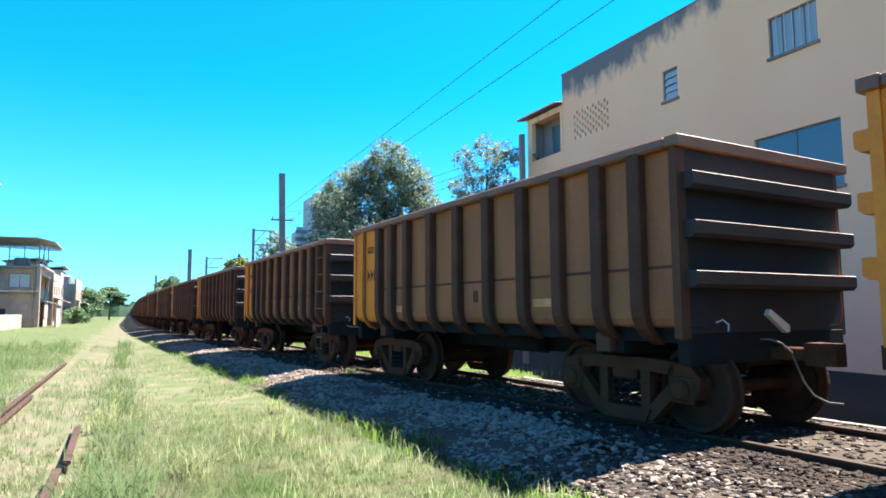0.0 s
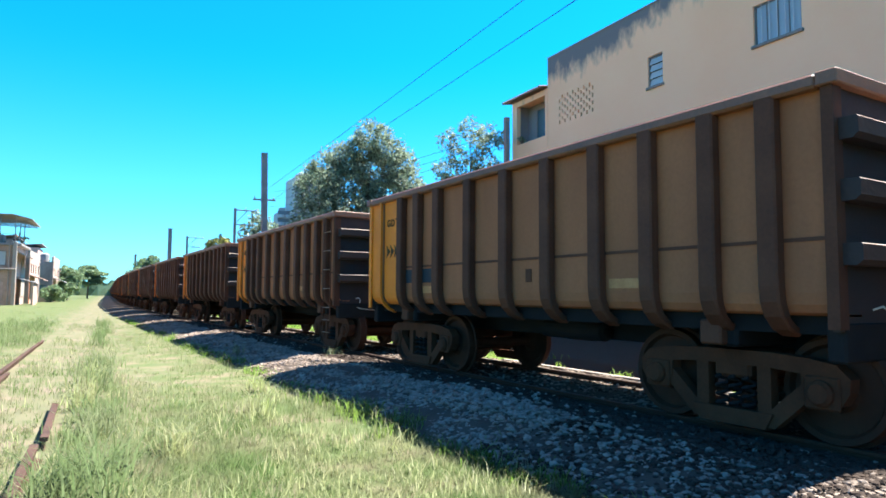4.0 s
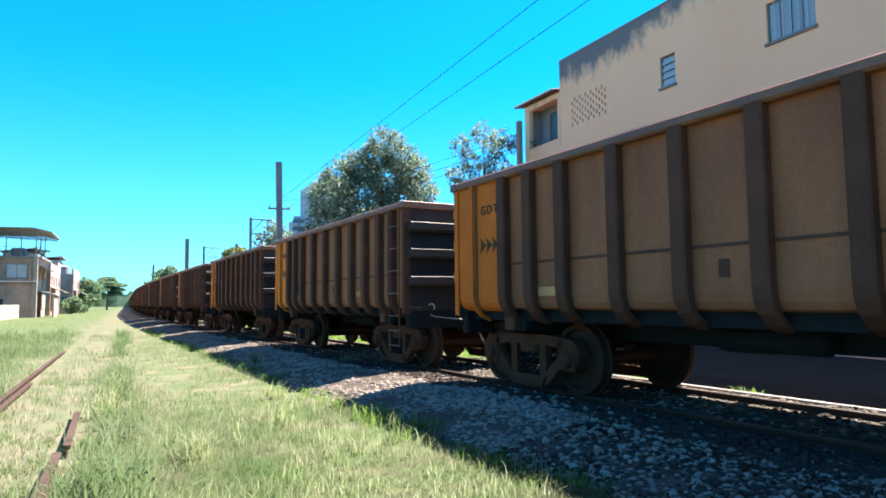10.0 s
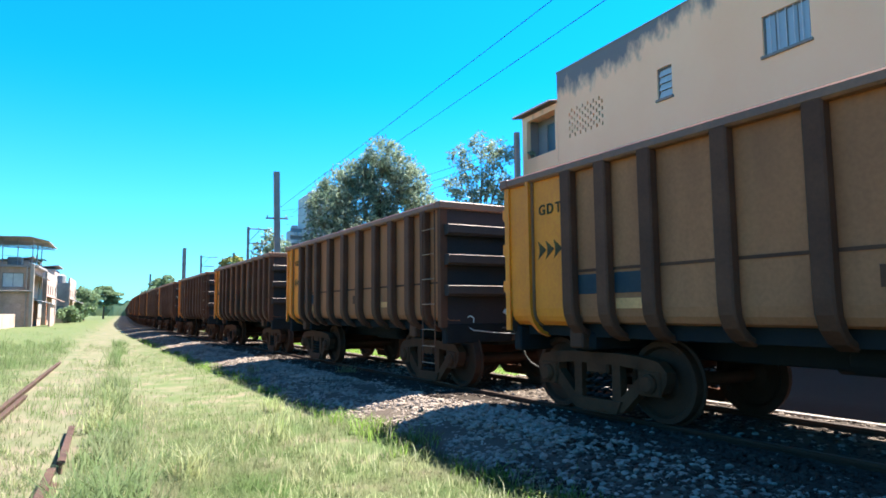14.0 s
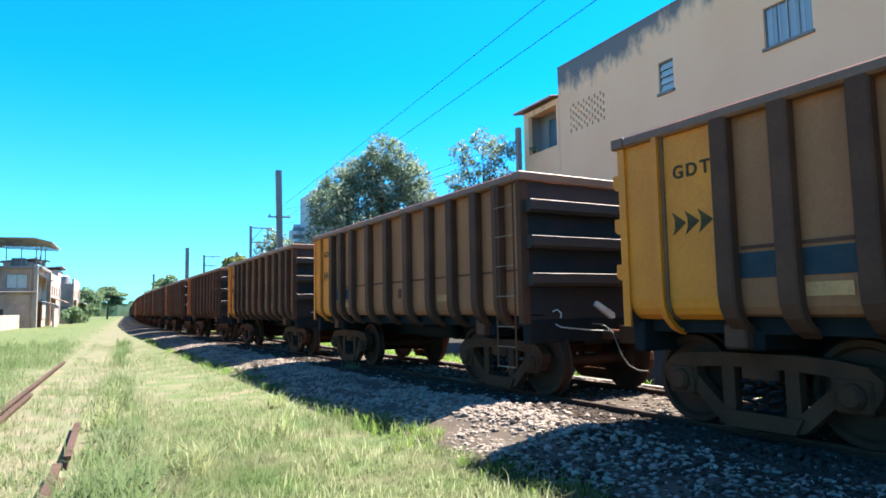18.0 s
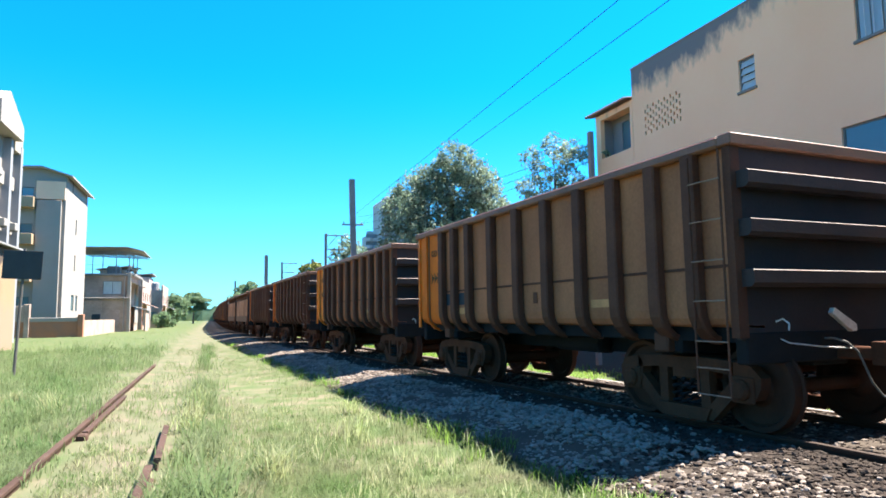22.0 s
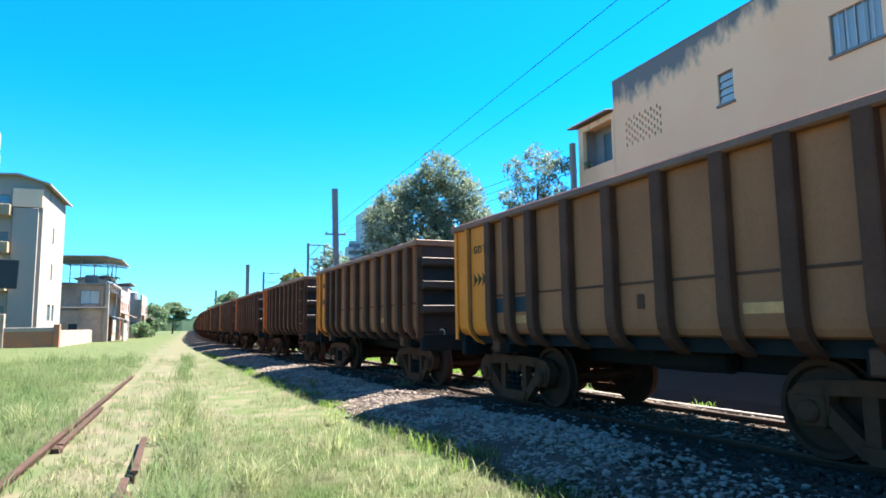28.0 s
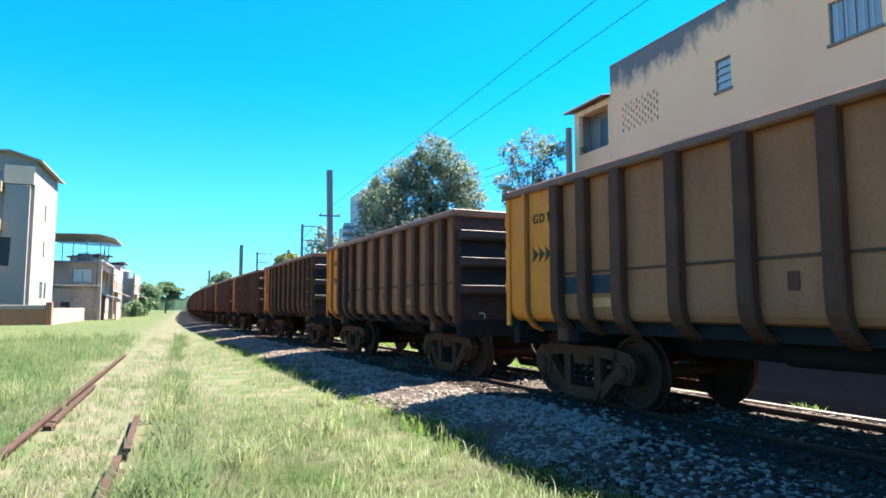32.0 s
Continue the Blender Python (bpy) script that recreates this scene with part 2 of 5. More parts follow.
# ---- mesh helpers ----
def finish(name, bm, mat, smooth=False):
    me = bpy.data.meshes.new(name)
    bm.normal_update()
    bm.to_mesh(me)
    bm.free()
    me.materials.append(mat)
    if smooth:
        me.polygons.foreach_set("use_smooth", [True] * len(me.polygons))
    return me


def part(name, bm, mat, parent, label="", m=None, smooth=False):
    """Links a bmesh, or a mesh made before, as one object under a thing or a part."""
    me = finish(name, bm, mat, smooth) if isinstance(bm, bmesh.types.BMesh) else bm
    ob = new(name, me)
    ob.parent = parent
    if m is not None:
        ob.matrix_basis = m
    if label:
        tagged(ob, label)
    return ob


def thing(name, label, category, at=None, group="", kind=""):
    ob = new(name)
    if at is not None:
        ob.matrix_basis = at
    return tagged(ob, label, category, group, kind)


def box(x0, x1, y0, y1, z0, z1, bm=None, bevel=0.0):
    fresh = bmesh.new()
    v = [fresh.verts.new(c) for c in ((x0, y0, z0), (x1, y0, z0), (x1, y1, z0), (x0, y1, z0), (x0, y0, z1), (x1, y0, z1), (x1, y1, z1), (x0, y1, z1))]
    for f in ((3, 2, 1, 0), (4, 5, 6, 7), (0, 1, 5, 4), (1, 2, 6, 5), (2, 3, 7, 6), (3, 0, 4, 7)):
        fresh.faces.new([v[i] for i in f])
    if bevel:
        bmesh.ops.bevel(fresh, geom=fresh.edges[:], offset=bevel, segments=1, affect="EDGES")
    return merge(bm, fresh)


def merge(bm, fresh):
    if bm is None:
        return fresh
    me = bpy.data.meshes.new("join")
    fresh.to_mesh(me)
    fresh.free()
    bm.from_mesh(me)
    bpy.data.meshes.remove(me)
    return bm


def prism(outline, lo, hi, axis="y", bm=None):
    """An outline of pairs pushed from lo to hi along an axis; the pairs are the two other axes in order."""
    fresh = bmesh.new()

    def put(a, b, c):
        return {"x": (c, a, b), "y": (a, c, b), "z": (a, b, c)}[axis]
    low = [fresh.verts.new(put(a, b, lo)) for a, b in outline]
    high = [fresh.verts.new(put(a, b, hi)) for a, b in outline]
    fresh.faces.new(low)
    fresh.faces.new(list(reversed(high)))
    for i in range(len(outline)):
        j = (i + 1) % len(outline)
        fresh.faces.new((low[j], low[i], high[i], high[j]))
    bmesh.ops.recalc_face_normals(fresh, faces=fresh.faces[:])
    return merge(bm, fresh)


def tube(points, radii, sides=8, bm=None):
    """A round bar through points; radii is one number or one for each point."""
    fresh = bmesh.new()
    pts = [Vector(p) for p in points]
    if not hasattr(radii, "__len__"):
        radii = [radii] * len(pts)
    rings = []
    for i, p in enumerate(pts):
        d = (pts[min(i + 1, len(pts) - 1)] - pts[max(i - 1, 0)]).normalized()
        a = d.orthogonal().normalized()
        if rings:
            a = (last - d * last.dot(d)).normalized()
        last = a
        b = d.cross(a)
        rings.append([fresh.verts.new(p + (a * math.cos(k * math.tau / sides) + b * math.sin(k * math.tau / sides)) * radii[i]) for k in range(sides)])
    for r, q in zip(rings, rings[1:]):
        for k in range(sides):
            fresh.faces.new((r[k], r[(k + 1) % sides], q[(k + 1) % sides], q[k]))
    fresh.faces.new(list(reversed(rings[0])))
    fresh.faces.new(rings[-1])
    return merge(bm, fresh)


def lathe(profile, axis_turn=None, sides=28, bm=None):
    """Turns pairs (radius, height along x) round the x axis."""
    fresh = bmesh.new()
    rings = [[fresh.verts.new((h, r * math.cos(k * math.tau / sides), r * math.sin(k * math.tau / sides))) for k in range(sides)] for r, h in profile]
    for r, q in zip(rings, rings[1:]):
        for k in range(sides):
            fresh.faces.new((r[k], r[(k + 1) % sides], q[(k + 1) % sides], q[k]))
    fresh.faces.new(rings[0])
    fresh.faces.new(list(reversed(rings[-1])))
    bmesh.ops.recalc_face_normals(fresh, faces=fresh.faces[:])
    return merge(bm, fresh)


def sheet(u0, u1, v0, v1, holes, thick, put, bm=None):
    """A wall of that thickness with holes (u0, u1, v0, v1) through it; put(u, v, depth) gives the place."""
    fresh = bmesh.new()
    us = sorted({u0, u1, *[h[0] for h in holes], *[h[1] for h in holes]})
    vs = sorted({v0, v1, *[h[2] for h in holes], *[h[3] for h in holes]})
    us, vs = [u for u in us if u0 <= u <= u1], [v for v in vs if v0 <= v <= v1]
    verts = {}

    def vert(i, j, d):
        if (i, j, d) not in verts:
            verts[i, j, d] = fresh.verts.new(put(us[i], vs[j], thick * d))
        return verts[i, j, d]

    def solid(i, j):
        if not (0 <= i < len(us) - 1 and 0 <= j < len(vs) - 1):
            return False
        u, v = (us[i] + us[i + 1]) / 2, (vs[j] + vs[j + 1]) / 2
        return not any(h[0] < u < h[1] and h[2] < v < h[3] for h in holes)
    for i in range(len(us) - 1):
        for j in range(len(vs) - 1):
            if not solid(i, j):
                continue
            fresh.faces.new((vert(i, j, 0), vert(i + 1, j, 0), vert(i + 1, j + 1, 0), vert(i, j + 1, 0)))
            fresh.faces.new((vert(i, j, 1), vert(i, j + 1, 1), vert(i + 1, j + 1, 1), vert(i + 1, j, 1)))
            for di, dj, a, b in ((-1, 0, (i, j), (i, j + 1)), (1, 0, (i + 1, j + 1), (i + 1, j)), (0, -1, (i + 1, j), (i, j)), (0, 1, (i, j + 1), (i + 1, j + 1))):
                if not solid(i + di, j + dj):
                    fresh.faces.new((vert(*a, 0), vert(*b, 0), vert(*b, 1), vert(*a, 1)))
    bmesh.ops.recalc_face_normals(fresh, faces=fresh.faces[:])
    return merge(bm, fresh)


def raw(name, verts, faces, mat):
    me = bpy.data.meshes.new(name)
    me.from_pydata(verts, [], faces)
    me.materials.append(mat)
    return me


def letters(text, size, mat, depth=0.004):
    """The built-in font as a mesh, centred, standing in the y-z plane and read from the -x side."""
    cu = bpy.data.curves.new("letters", "FONT")
    cu.body, cu.size, cu.align_x, cu.align_y, cu.extrude = text, size, "CENTER", "CENTER", depth
    cu.offset = size * 0.02
    ob = new("letters", cu)
    me = bpy.data.meshes.new_from_object(ob.evaluated_get(bpy.context.evaluated_depsgraph_get()))
    bpy.data.objects.remove(ob)
    me.transform(Matrix(((0, 0, -1, 0), (-1, 0, 0, 0), (0, 1, 0, 0), (0, 0, 0, 1))))
    me.materials.clear()
    me.materials.append(mat)
    return me


# ---- the line of the railway ----
RAIL_TOP = 0.20


def line(y):
    """The middle of the main track at y, and its slope: a slight bend, then straight, then bending until it runs along y."""
    a = 6.63 - 0.0625 * (min(y, 35.0) - 4.75)
    if y < 13:
        d = min(13 - y, 20.0)
        return a + 0.0003 * d * d + 0.012 * max(-7 - y, 0), -0.0625 - 0.0006 * d
    if y <= 35:
        return a, -0.0625
    u = min(y - 35, 70.0)
    return a - 0.0625 * (u - u * u / 140), -0.0625 * (1 - u / 70)


def height(x, y):
    """The lie of the land: flat grass, a low shoulder of ballast under the track, a drain beyond it, small bumps."""
    off = abs(x - line(y)[0])
    bed = 0.10 * max(0.0, min(1.0, (3.0 - off) / 1.2))
    bumps = 0.0 if off < 1.4 else 0.03 * noise.noise((x * 0.5, y * 0.3, 0)) + 0.012 * noise.noise((x * 1.7, y * 1.7, 3))
    left = 0.10 * max(0.0, min(1.0, (0.6 - x) / 2.0))
    ditch = 0.0
    if y < 13.5 and off > 1.9 and x > line(y)[0]:
        ditch = 0.42 * min(1.0, (off - 1.9) / 0.5) * max(0.0, min(1.0, (3.6 - off) / 0.6)) * min(1.0, (13.5 - y) / 1.2)
    return bed + left + bumps - 0.03 - ditch


# ---- ground ----
def ground_material():
    """Earth and thin grass: bare along the disused track, greener to its far side, darkened by the house to paint in
    its shade.
    """
    m = material("land", (0.062, 0.098, 0.032), 0.95, 0.0, (0.19, 0.145, 0.105), 22, 1.6, 0.75, 0.6, third=(0.107, 0.117, 0.053))
    n, link = m.node_tree.nodes, m.node_tree.links.new
    p = n["Principled BSDF"]
    was = p.inputs["Base Color"].links[0].from_socket
    coord, split, ns = n.new("ShaderNodeTexCoord"), n.new("ShaderNodeSeparateXYZ"), n.new("ShaderNodeTexNoise")
    link(coord.outputs["Object"], split.inputs[0])
    link(coord.outputs["Object"], ns.inputs["Vector"])
    ns.inputs["Scale"].default_value, ns.inputs["Detail"].default_value = 0.9, 7
    # the third colour paints the house's shade into the ground past x = 9
    for colour, lo, hi, flip in (((0.068, 0.10, 0.03), -3.2, -1.2, True), ((0.165, 0.13, 0.10), -2.9, 1.4, False), ((0.03, 0.026, 0.02), 9.0, 9.5, None)):
        shift = n.new("ShaderNodeMath")
        shift.operation = "MULTIPLY_ADD"
        shift.inputs[1].default_value = 5.0 if flip is not None else 1.0
        link(ns.outputs["Fac"], shift.inputs[0])
        link(split.outputs["X"], shift.inputs[2])
        ramp = n.new("ShaderNodeValToRGB")
        span = n.new("ShaderNodeMapRange")
        span.inputs["From Min"].default_value, span.inputs["From Max"].default_value = lo + (2.5 if flip is not None else 0.5), hi + (2.5 if flip is not None else 0.5)
        link(shift.outputs[0], span.inputs[0])
        link(span.outputs[0], ramp.inputs[0])
        e = ramp.color_ramp.elements
        if flip:
            e[0].color, e[1].color = (0.5, 0.5, 0.5, 1), (0, 0, 0, 1)
        elif flip is not None:
            e[0].color, e[1].color = (0, 0, 0, 1), (0, 0, 0, 1)
            e.new(0.4).color, e.new(0.6).color = (0.4, 0.4, 0.4, 1), (0.4, 0.4, 0.4, 1)
        mix = n.new("ShaderNodeMix")
        mix.data_type = "RGBA"
        link(ramp.outputs[0], mix.inputs["Factor"])
        link(was, mix.inputs["A"])
        mix.inputs["B"].default_value = (*colour, 1)
        was = mix.outputs["Result"]
    link(was, p.inputs["Base Color"])
    return m


M_LAND = ground_material()


def build_ground():
    xs = [-2500, -900, -300, -120, -60, -30] + [-20 + i * 0.5 for i in range(80)] + [20, 30, 60, 120, 300, 900, 2500]
    ys = [-2500, -800, -350, -120, -50, -25] + [-12 + i * 0.5 for i in range(110)] + [43 + i * 2.0 for i in range(60)] + [170, 200, 260, 400, 700, 1200, 2500]
    verts = [(x, y, height(x, y) if -21 < x < 21 and y > -30 else 0.0) for y in ys for x in xs]
    w = len(xs)
    faces = [(j * w + i, j * w + i + 1, (j + 1) * w + i + 1, (j + 1) * w + i) for j in range(len(ys) - 1) for i in range(w - 1)]
    me = raw("ground", verts, faces, M_LAND)
    me.polygons.foreach_set("use_smooth", [True] * len(me.polygons))
    return tagged(new("ground", me), "rough grass and bare earth beside the railway", "ground", kind="structure")


def mound(d, y):
    """A heap of fresh stone on the near shoulder of the bank."""
    return 0.10 * math.exp(-((y - 7.3) / 1.5) ** 2 - ((d + 2.35) / 0.55) ** 2) + 0.05 * math.exp(-((y - 13.5) / 1.2) ** 2 - ((d + 2.4) / 0.5) ** 2)


def build_bed():
    """The ballast under the main track, a low bank that follows the line."""
    verts, faces = [], []
    section = ((-3.75, -0.12), (-3.3, 0.02), (-2.6, 0.12), (-1.75, 0.175), (-0.8, 0.12), (0, 0.13), (0.9, 0.12), (1.5, 0.10), (1.8, 0.05), (2.1, -0.12))
    ys = [-350, -150, -60] + [-14 + i * 0.4 for i in range(150)] + [48 + 4 * i for i in range(70)] + [360 + 60 * i for i in range(7)]
    for y in ys:
        x = line(y)[0]
        for k, (d, z) in enumerate(section):
            wob = 0.25 * noise.noise((d, y * 0.6, 9)) if k in (0, 1, 8, 9) else 0
            verts.append((x + d + wob, y, z + mound(d, y) + (0.05 * noise.noise((d * 2, y * 1.3, 5)) if 0 < k < 9 and k not in (4, 5, 6) else 0)))
    w = len(section)
    for j in range(len(ys) - 1):
        for i in range(w - 1):
            faces.append((j * w + i, j * w + i + 1, (j + 1) * w + i + 1, (j + 1) * w + i))
    me = raw("ballast_bed", verts, faces, M_BED)
    me.materials.append(M_OILBED)
    me.polygons.foreach_set("material_index", [1 if f % (w - 1) in (3, 6) else 0 for f in range(len(faces))])
    me.polygons.foreach_set("use_smooth", [True] * len(me.polygons))
    return tagged(new("ballast_bed", me), "low bank of grey ballast under the track", "ballast", kind="structure")


RAIL_SECTION = ((-0.07, -0.155), (0.07, -0.155), (0.07, -0.14), (0.012, -0.125), (0.012, -0.045), (0.035, -0.035), (0.035, -0.004), (0.028, 0), (-0.028, 0), (-0.035, -0.004), (-0.035, -0.035), (-0.012, -0.045), (-0.012, -0.125), (-0.07, -0.14))


def rail_mesh(offset, ys, mats, path, top):
    verts, faces, n = [], [], len(RAIL_SECTION)
    for y in ys:
        x = path(y)
        verts += [(x + offset + a, y, top + b) for a, b in RAIL_SECTION]
    for j in range(len(ys) - 1):
        for i in range(n):
            faces.append((j * n + i, j * n + (i + 1) % n, (j + 1) * n + (i + 1) % n, (j + 1) * n + i))
    faces += [tuple(range(n))[::-1], tuple(range(len(verts) - n, len(verts)))]
    me = raw("rail", verts, faces, mats[0])
    if len(mats) > 1:
        me.materials.append(mats[1])
        me.polygons.foreach_set("material_index", [1 if f % n in (6, 7, 8) else 0 for f in range(len(faces))])
    return me


def build_main_track():
    track = thing("railway_track", "main railway track with rusty rails and bright running tops on ballast", "track", kind="structure")
    ys = [-350, -100, -40] + [-20 + i for i in range(60)] + [42 + 3 * i for i in range(90)] + [330 + 40 * i for i in range(10)]
    for side in (-0.835, 0.835):
        part("rail", rail_mesh(side, ys, (M_RAIL, M_RAILTOP), lambda y: line(y)[0], RAIL_TOP), M_RAIL, track)
    sleeper = finish("sleeper", box(-1.35, 1.35, -0.11, 0.11, -0.18, -0.02, bevel=0.012), M_SLEEPER)
    for i in range(90):
        y = -8 + i * 0.62
        x, s = line(y)
        part("sleeper", sleeper, M_SLEEPER, track, m=pose(x, y, RAIL_TOP - 0.06, 0, 0, -math.degrees(math.atan(s)) * -1 + random.uniform(-1, 1)))
    clip = finish("rail_clip", box(-0.05, 0.05, -0.06, 0.06, 0, 0.035, bevel=0.01), M_RAIL)
    for i in range(40):
        y = -2 + i * 0.62
        x, s = line(y)
        for d in (-0.95, 0.73):
            part("rail_clip", clip, M_RAIL, track, m=pose(x + d, y, RAIL_TOP - 0.145, 0, 14, 0))
    bar = finish("joint_bar", box(-0.012, 0.012, -0.5, 0.5, -0.115, -0.05, bevel=0.005), M_RAIL)
    # pale studs stand in for sunlight showing through bolt holes in the web
    bolt = finish("bolt", tube([(-0.04, 0, 0), (0, 0, 0)], 0.02, 6), M_LEVER)
    for y in (7.8,):
        x, s = line(y)
        for d in (-0.86, 0.81):
            b = part("joint_bar", bar, M_RAIL, track, m=pose(x + d, y, RAIL_TOP, 0, 0, 3.6))
            for k in range(6):
                part("bolt", bolt, M_LEVER, b, m=pose(0, -0.425 + 0.17 * k, -0.08))
    edge = thing("concrete_edging", "thin pale concrete edging along the far side of the track", "kerb", kind="structure")
    for i in range(9):
        y = 5.0 + 0.85 * i
        x, s = line(y)
        part("kerb_block", box(-0.05, 0.05, -0.415, 0.415, -0.12, 0.0, bevel=0.008), M_GREY, edge, m=pose(x + 1.72, y, 0.115, 0, 0, 3.6 + random.uniform(-0.4, 0.4)))
    return track


def build_old_track():
    track = thing("disused_track", "disused narrow track with rusty rails half buried in grass", "track", kind="structure")
    ys = [-12 + 0.8 * i for i in range(43)]
    wob = lambda y: 0.03 * noise.noise((y * 0.2, 7, 0))
    part("rail", rail_mesh(-1.58, ys, (M_OLDRAIL,), wob, 0.165), M_OLDRAIL, track)
    part("rail", rail_mesh(-0.53, [-12 + 0.7 * i for i in range(28)], (M_OLDRAIL,), wob, 0.165), M_OLDRAIL, track, "broken rusty rail end sinking into the grass")
    part("rail", rail_mesh(0.0, [0.0, 0.8, 1.6, 2.4], (M_OLDRAIL,), lambda y: 0.0, 0.12), M_OLDRAIL, track, "loose length of rail, tilted and half sunk", m=pose(-0.49, 7.25, 0.035, -0.9, 6, 1.2))
    part("check_rail", rail_mesh(-1.455, [9.3 + 0.8 * i for i in range(6)], (M_OLDRAIL,), wob, 0.155), M_OLDRAIL, track)
    part("joint_block", box(-1.53, -1.41, 9.14, 9.3, 0.03, 0.14, bevel=0.02), M_OLDRAIL, track)
    return track


build_ground()
BED = build_bed()
build_main_track()
build_old_track()


# ---- wagons ----
SPACING, HALF, WIDE = 10.85, 4.5, 1.58
RIM = 3.20


def side_curve(out=0.0):
    """The side's outline from the floor to the rim, as (x, z) for the -x side."""
    return [(-1.20 - out * 0.5, 1.02 - out * 0.6), (-1.33 - out * 0.8, 1.06 - out * 0.3), (-1.43 - out, 1.15), (-1.485 - out, 1.28), (-1.50 - out, 1.42), (-1.50 - out, 3.09)]


def panel_curve(out=0.0):
    """The plate between the ribs, which turns under more tightly than they do."""
    return [(-1.14, 1.13 - out * 0.6), (-1.36 - out * 0.7, 1.14 - out * 0.5), (-1.445 - out, 1.19), (-1.485 - out, 1.26), (-1.50 - out, 1.36), (-1.50 - out, 3.09)]


def band(outer, inner, y0, y1):
    return prism(outer + list(reversed(inner)), y0, y1, "y")


def wheelset_mesh():
    """Two turned wheels on their axle, as one mesh."""
    wheel = [(0.10, 0.90), (0.17, 0.90), (0.20, 0.86), (0.39, 0.84), (0.42, 0.895), (0.475, 0.895), (0.4825, 0.87), (0.485, 0.79), (0.515, 0.78), (0.515, 0.755), (0.42, 0.75), (0.37, 0.80), (0.20, 0.79), (0.13, 0.74), (0.085, 0.72)]
    profile = wheel + [(a, -b) for a, b in reversed(wheel)]
    return finish("wheelset", lathe(profile), M_WHEEL)


def side_frame(x):
    """A heavy cast side frame: flat top chord, slanting arms, columns round the spring window, journal pedestals."""
    bm = bmesh.new()
    lo, hi = x - 0.075, x + 0.075
    for s in (-1, 1):
        prism([(s * 1.14, 0.62), (s * 1.13, 0.50), (s * 1.06, 0.38), (s * 0.99, 0.36), (s * 0.81, 0.36), (s * 0.72, 0.46), (s * 0.70, 0.70), (s * 0.78, 0.775), (s * 1.02, 0.735)], lo, hi, "x", bm)
        prism([(s * 0.84, 0.66), (s * 0.84, 0.46), (s * 0.44, 0.085), (s * 0.28, 0.085), (s * 0.28, 0.235), (s * 0.42, 0.27)], lo + 0.012, hi - 0.012, "x", bm)
        prism([(s * 0.27, 0.67), (s * 0.41, 0.67), (s * 0.41, 0.20), (s * 0.27, 0.20)], lo + 0.018, hi - 0.018, "x", bm)
        tube([(lo - 0.09, s * 0.90, 0.48), (lo - 0.06, s * 0.90, 0.48), (hi, s * 0.90, 0.48)], [0.085, 0.115, 0.14], 14, bm)
        box(lo - 0.025, lo + 0.01, s * 0.90 - 0.16, s * 0.90 + 0.16, 0.33, 0.63, bm=bm, bevel=0.02)
    prism([(-0.78, 0.625), (-0.78, 0.775), (-0.4, 0.80), (0.4, 0.80), (0.78, 0.775), (0.78, 0.625), (0.4, 0.655), (-0.4, 0.655)], lo, hi, "x", bm)
    prism([(-0.36, 0.065), (0.36, 0.065), (0.44, 0.22), (-0.44, 0.22)], lo - 0.02, hi + 0.02, "x", bm)
    return bm


def coil_spring(x):
    bm = bmesh.new()
    for d in (-0.15, 0.0, 0.15):
        tube([(x + 0.062 * math.cos(a * 0.9), d + 0.062 * math.sin(a * 0.9), 0.22 + 0.0125 * a) for a in range(0, 26)], 0.018, 5, bm)
    return bm


B_WHEELSET = wheelset_mesh()
B_FRAME = {s: finish("side_frame", side_frame(s * 1.02), M_BOGIE) for s in (-1, 1)}
B_SPRING = {s: finish("coil_spring", coil_spring(s * 1.02), M_UNDER) for s in (-1, 1)}
B_BOLSTER = finish("bolster", box(-1.08, 1.08, -0.2, 0.2, 0.52, 0.80, bevel=0.03), M_BOGIE)
B_BEAM = finish("brake_beam", box(-0.8, 0.8, -0.04, 0.04, 0.30, 0.40, bevel=0.01), M_BOGIE)


def add_bogie(wagon, y):
    b = new("bogie")
    b.parent, b.location = wagon, (0, y, 0)
    for s in (-1, 1):
        part("side_frame", B_FRAME[s], M_BOGIE, b)
        part("coil_spring", B_SPRING[s], M_UNDER, b)
        part("wheelset", B_WHEELSET, M_WHEEL, b, m=pose(0, s * 0.9, 0.4825))
        part("brake_beam", B_BEAM, M_BOGIE, b, m=pose(0, s * 0.35, 0))
    part("bolster", B_BOLSTER, M_BOGIE, b)
    return b


def coupler(s):
    bm = box(-0.07, 0.07, 4.2, 4.95, 0.80, 0.94, bevel=0.015)
    prism([(-0.14, 4.92), (0.16, 4.92), (0.17, 5.05), (0.10, 5.22), (-0.02, 5.26), (-0.06, 5.16), (0.05, 5.10), (0.04, 5.02), (-0.14, 5.06)], 0.76, 1.0, "z", bm)
    if s < 0:
        bmesh.ops.rotate(bm, verts=bm.verts[:], cent=(0, 0, 0), matrix=Matrix.Rotation(math.pi, 3, "Z"))
    return bm


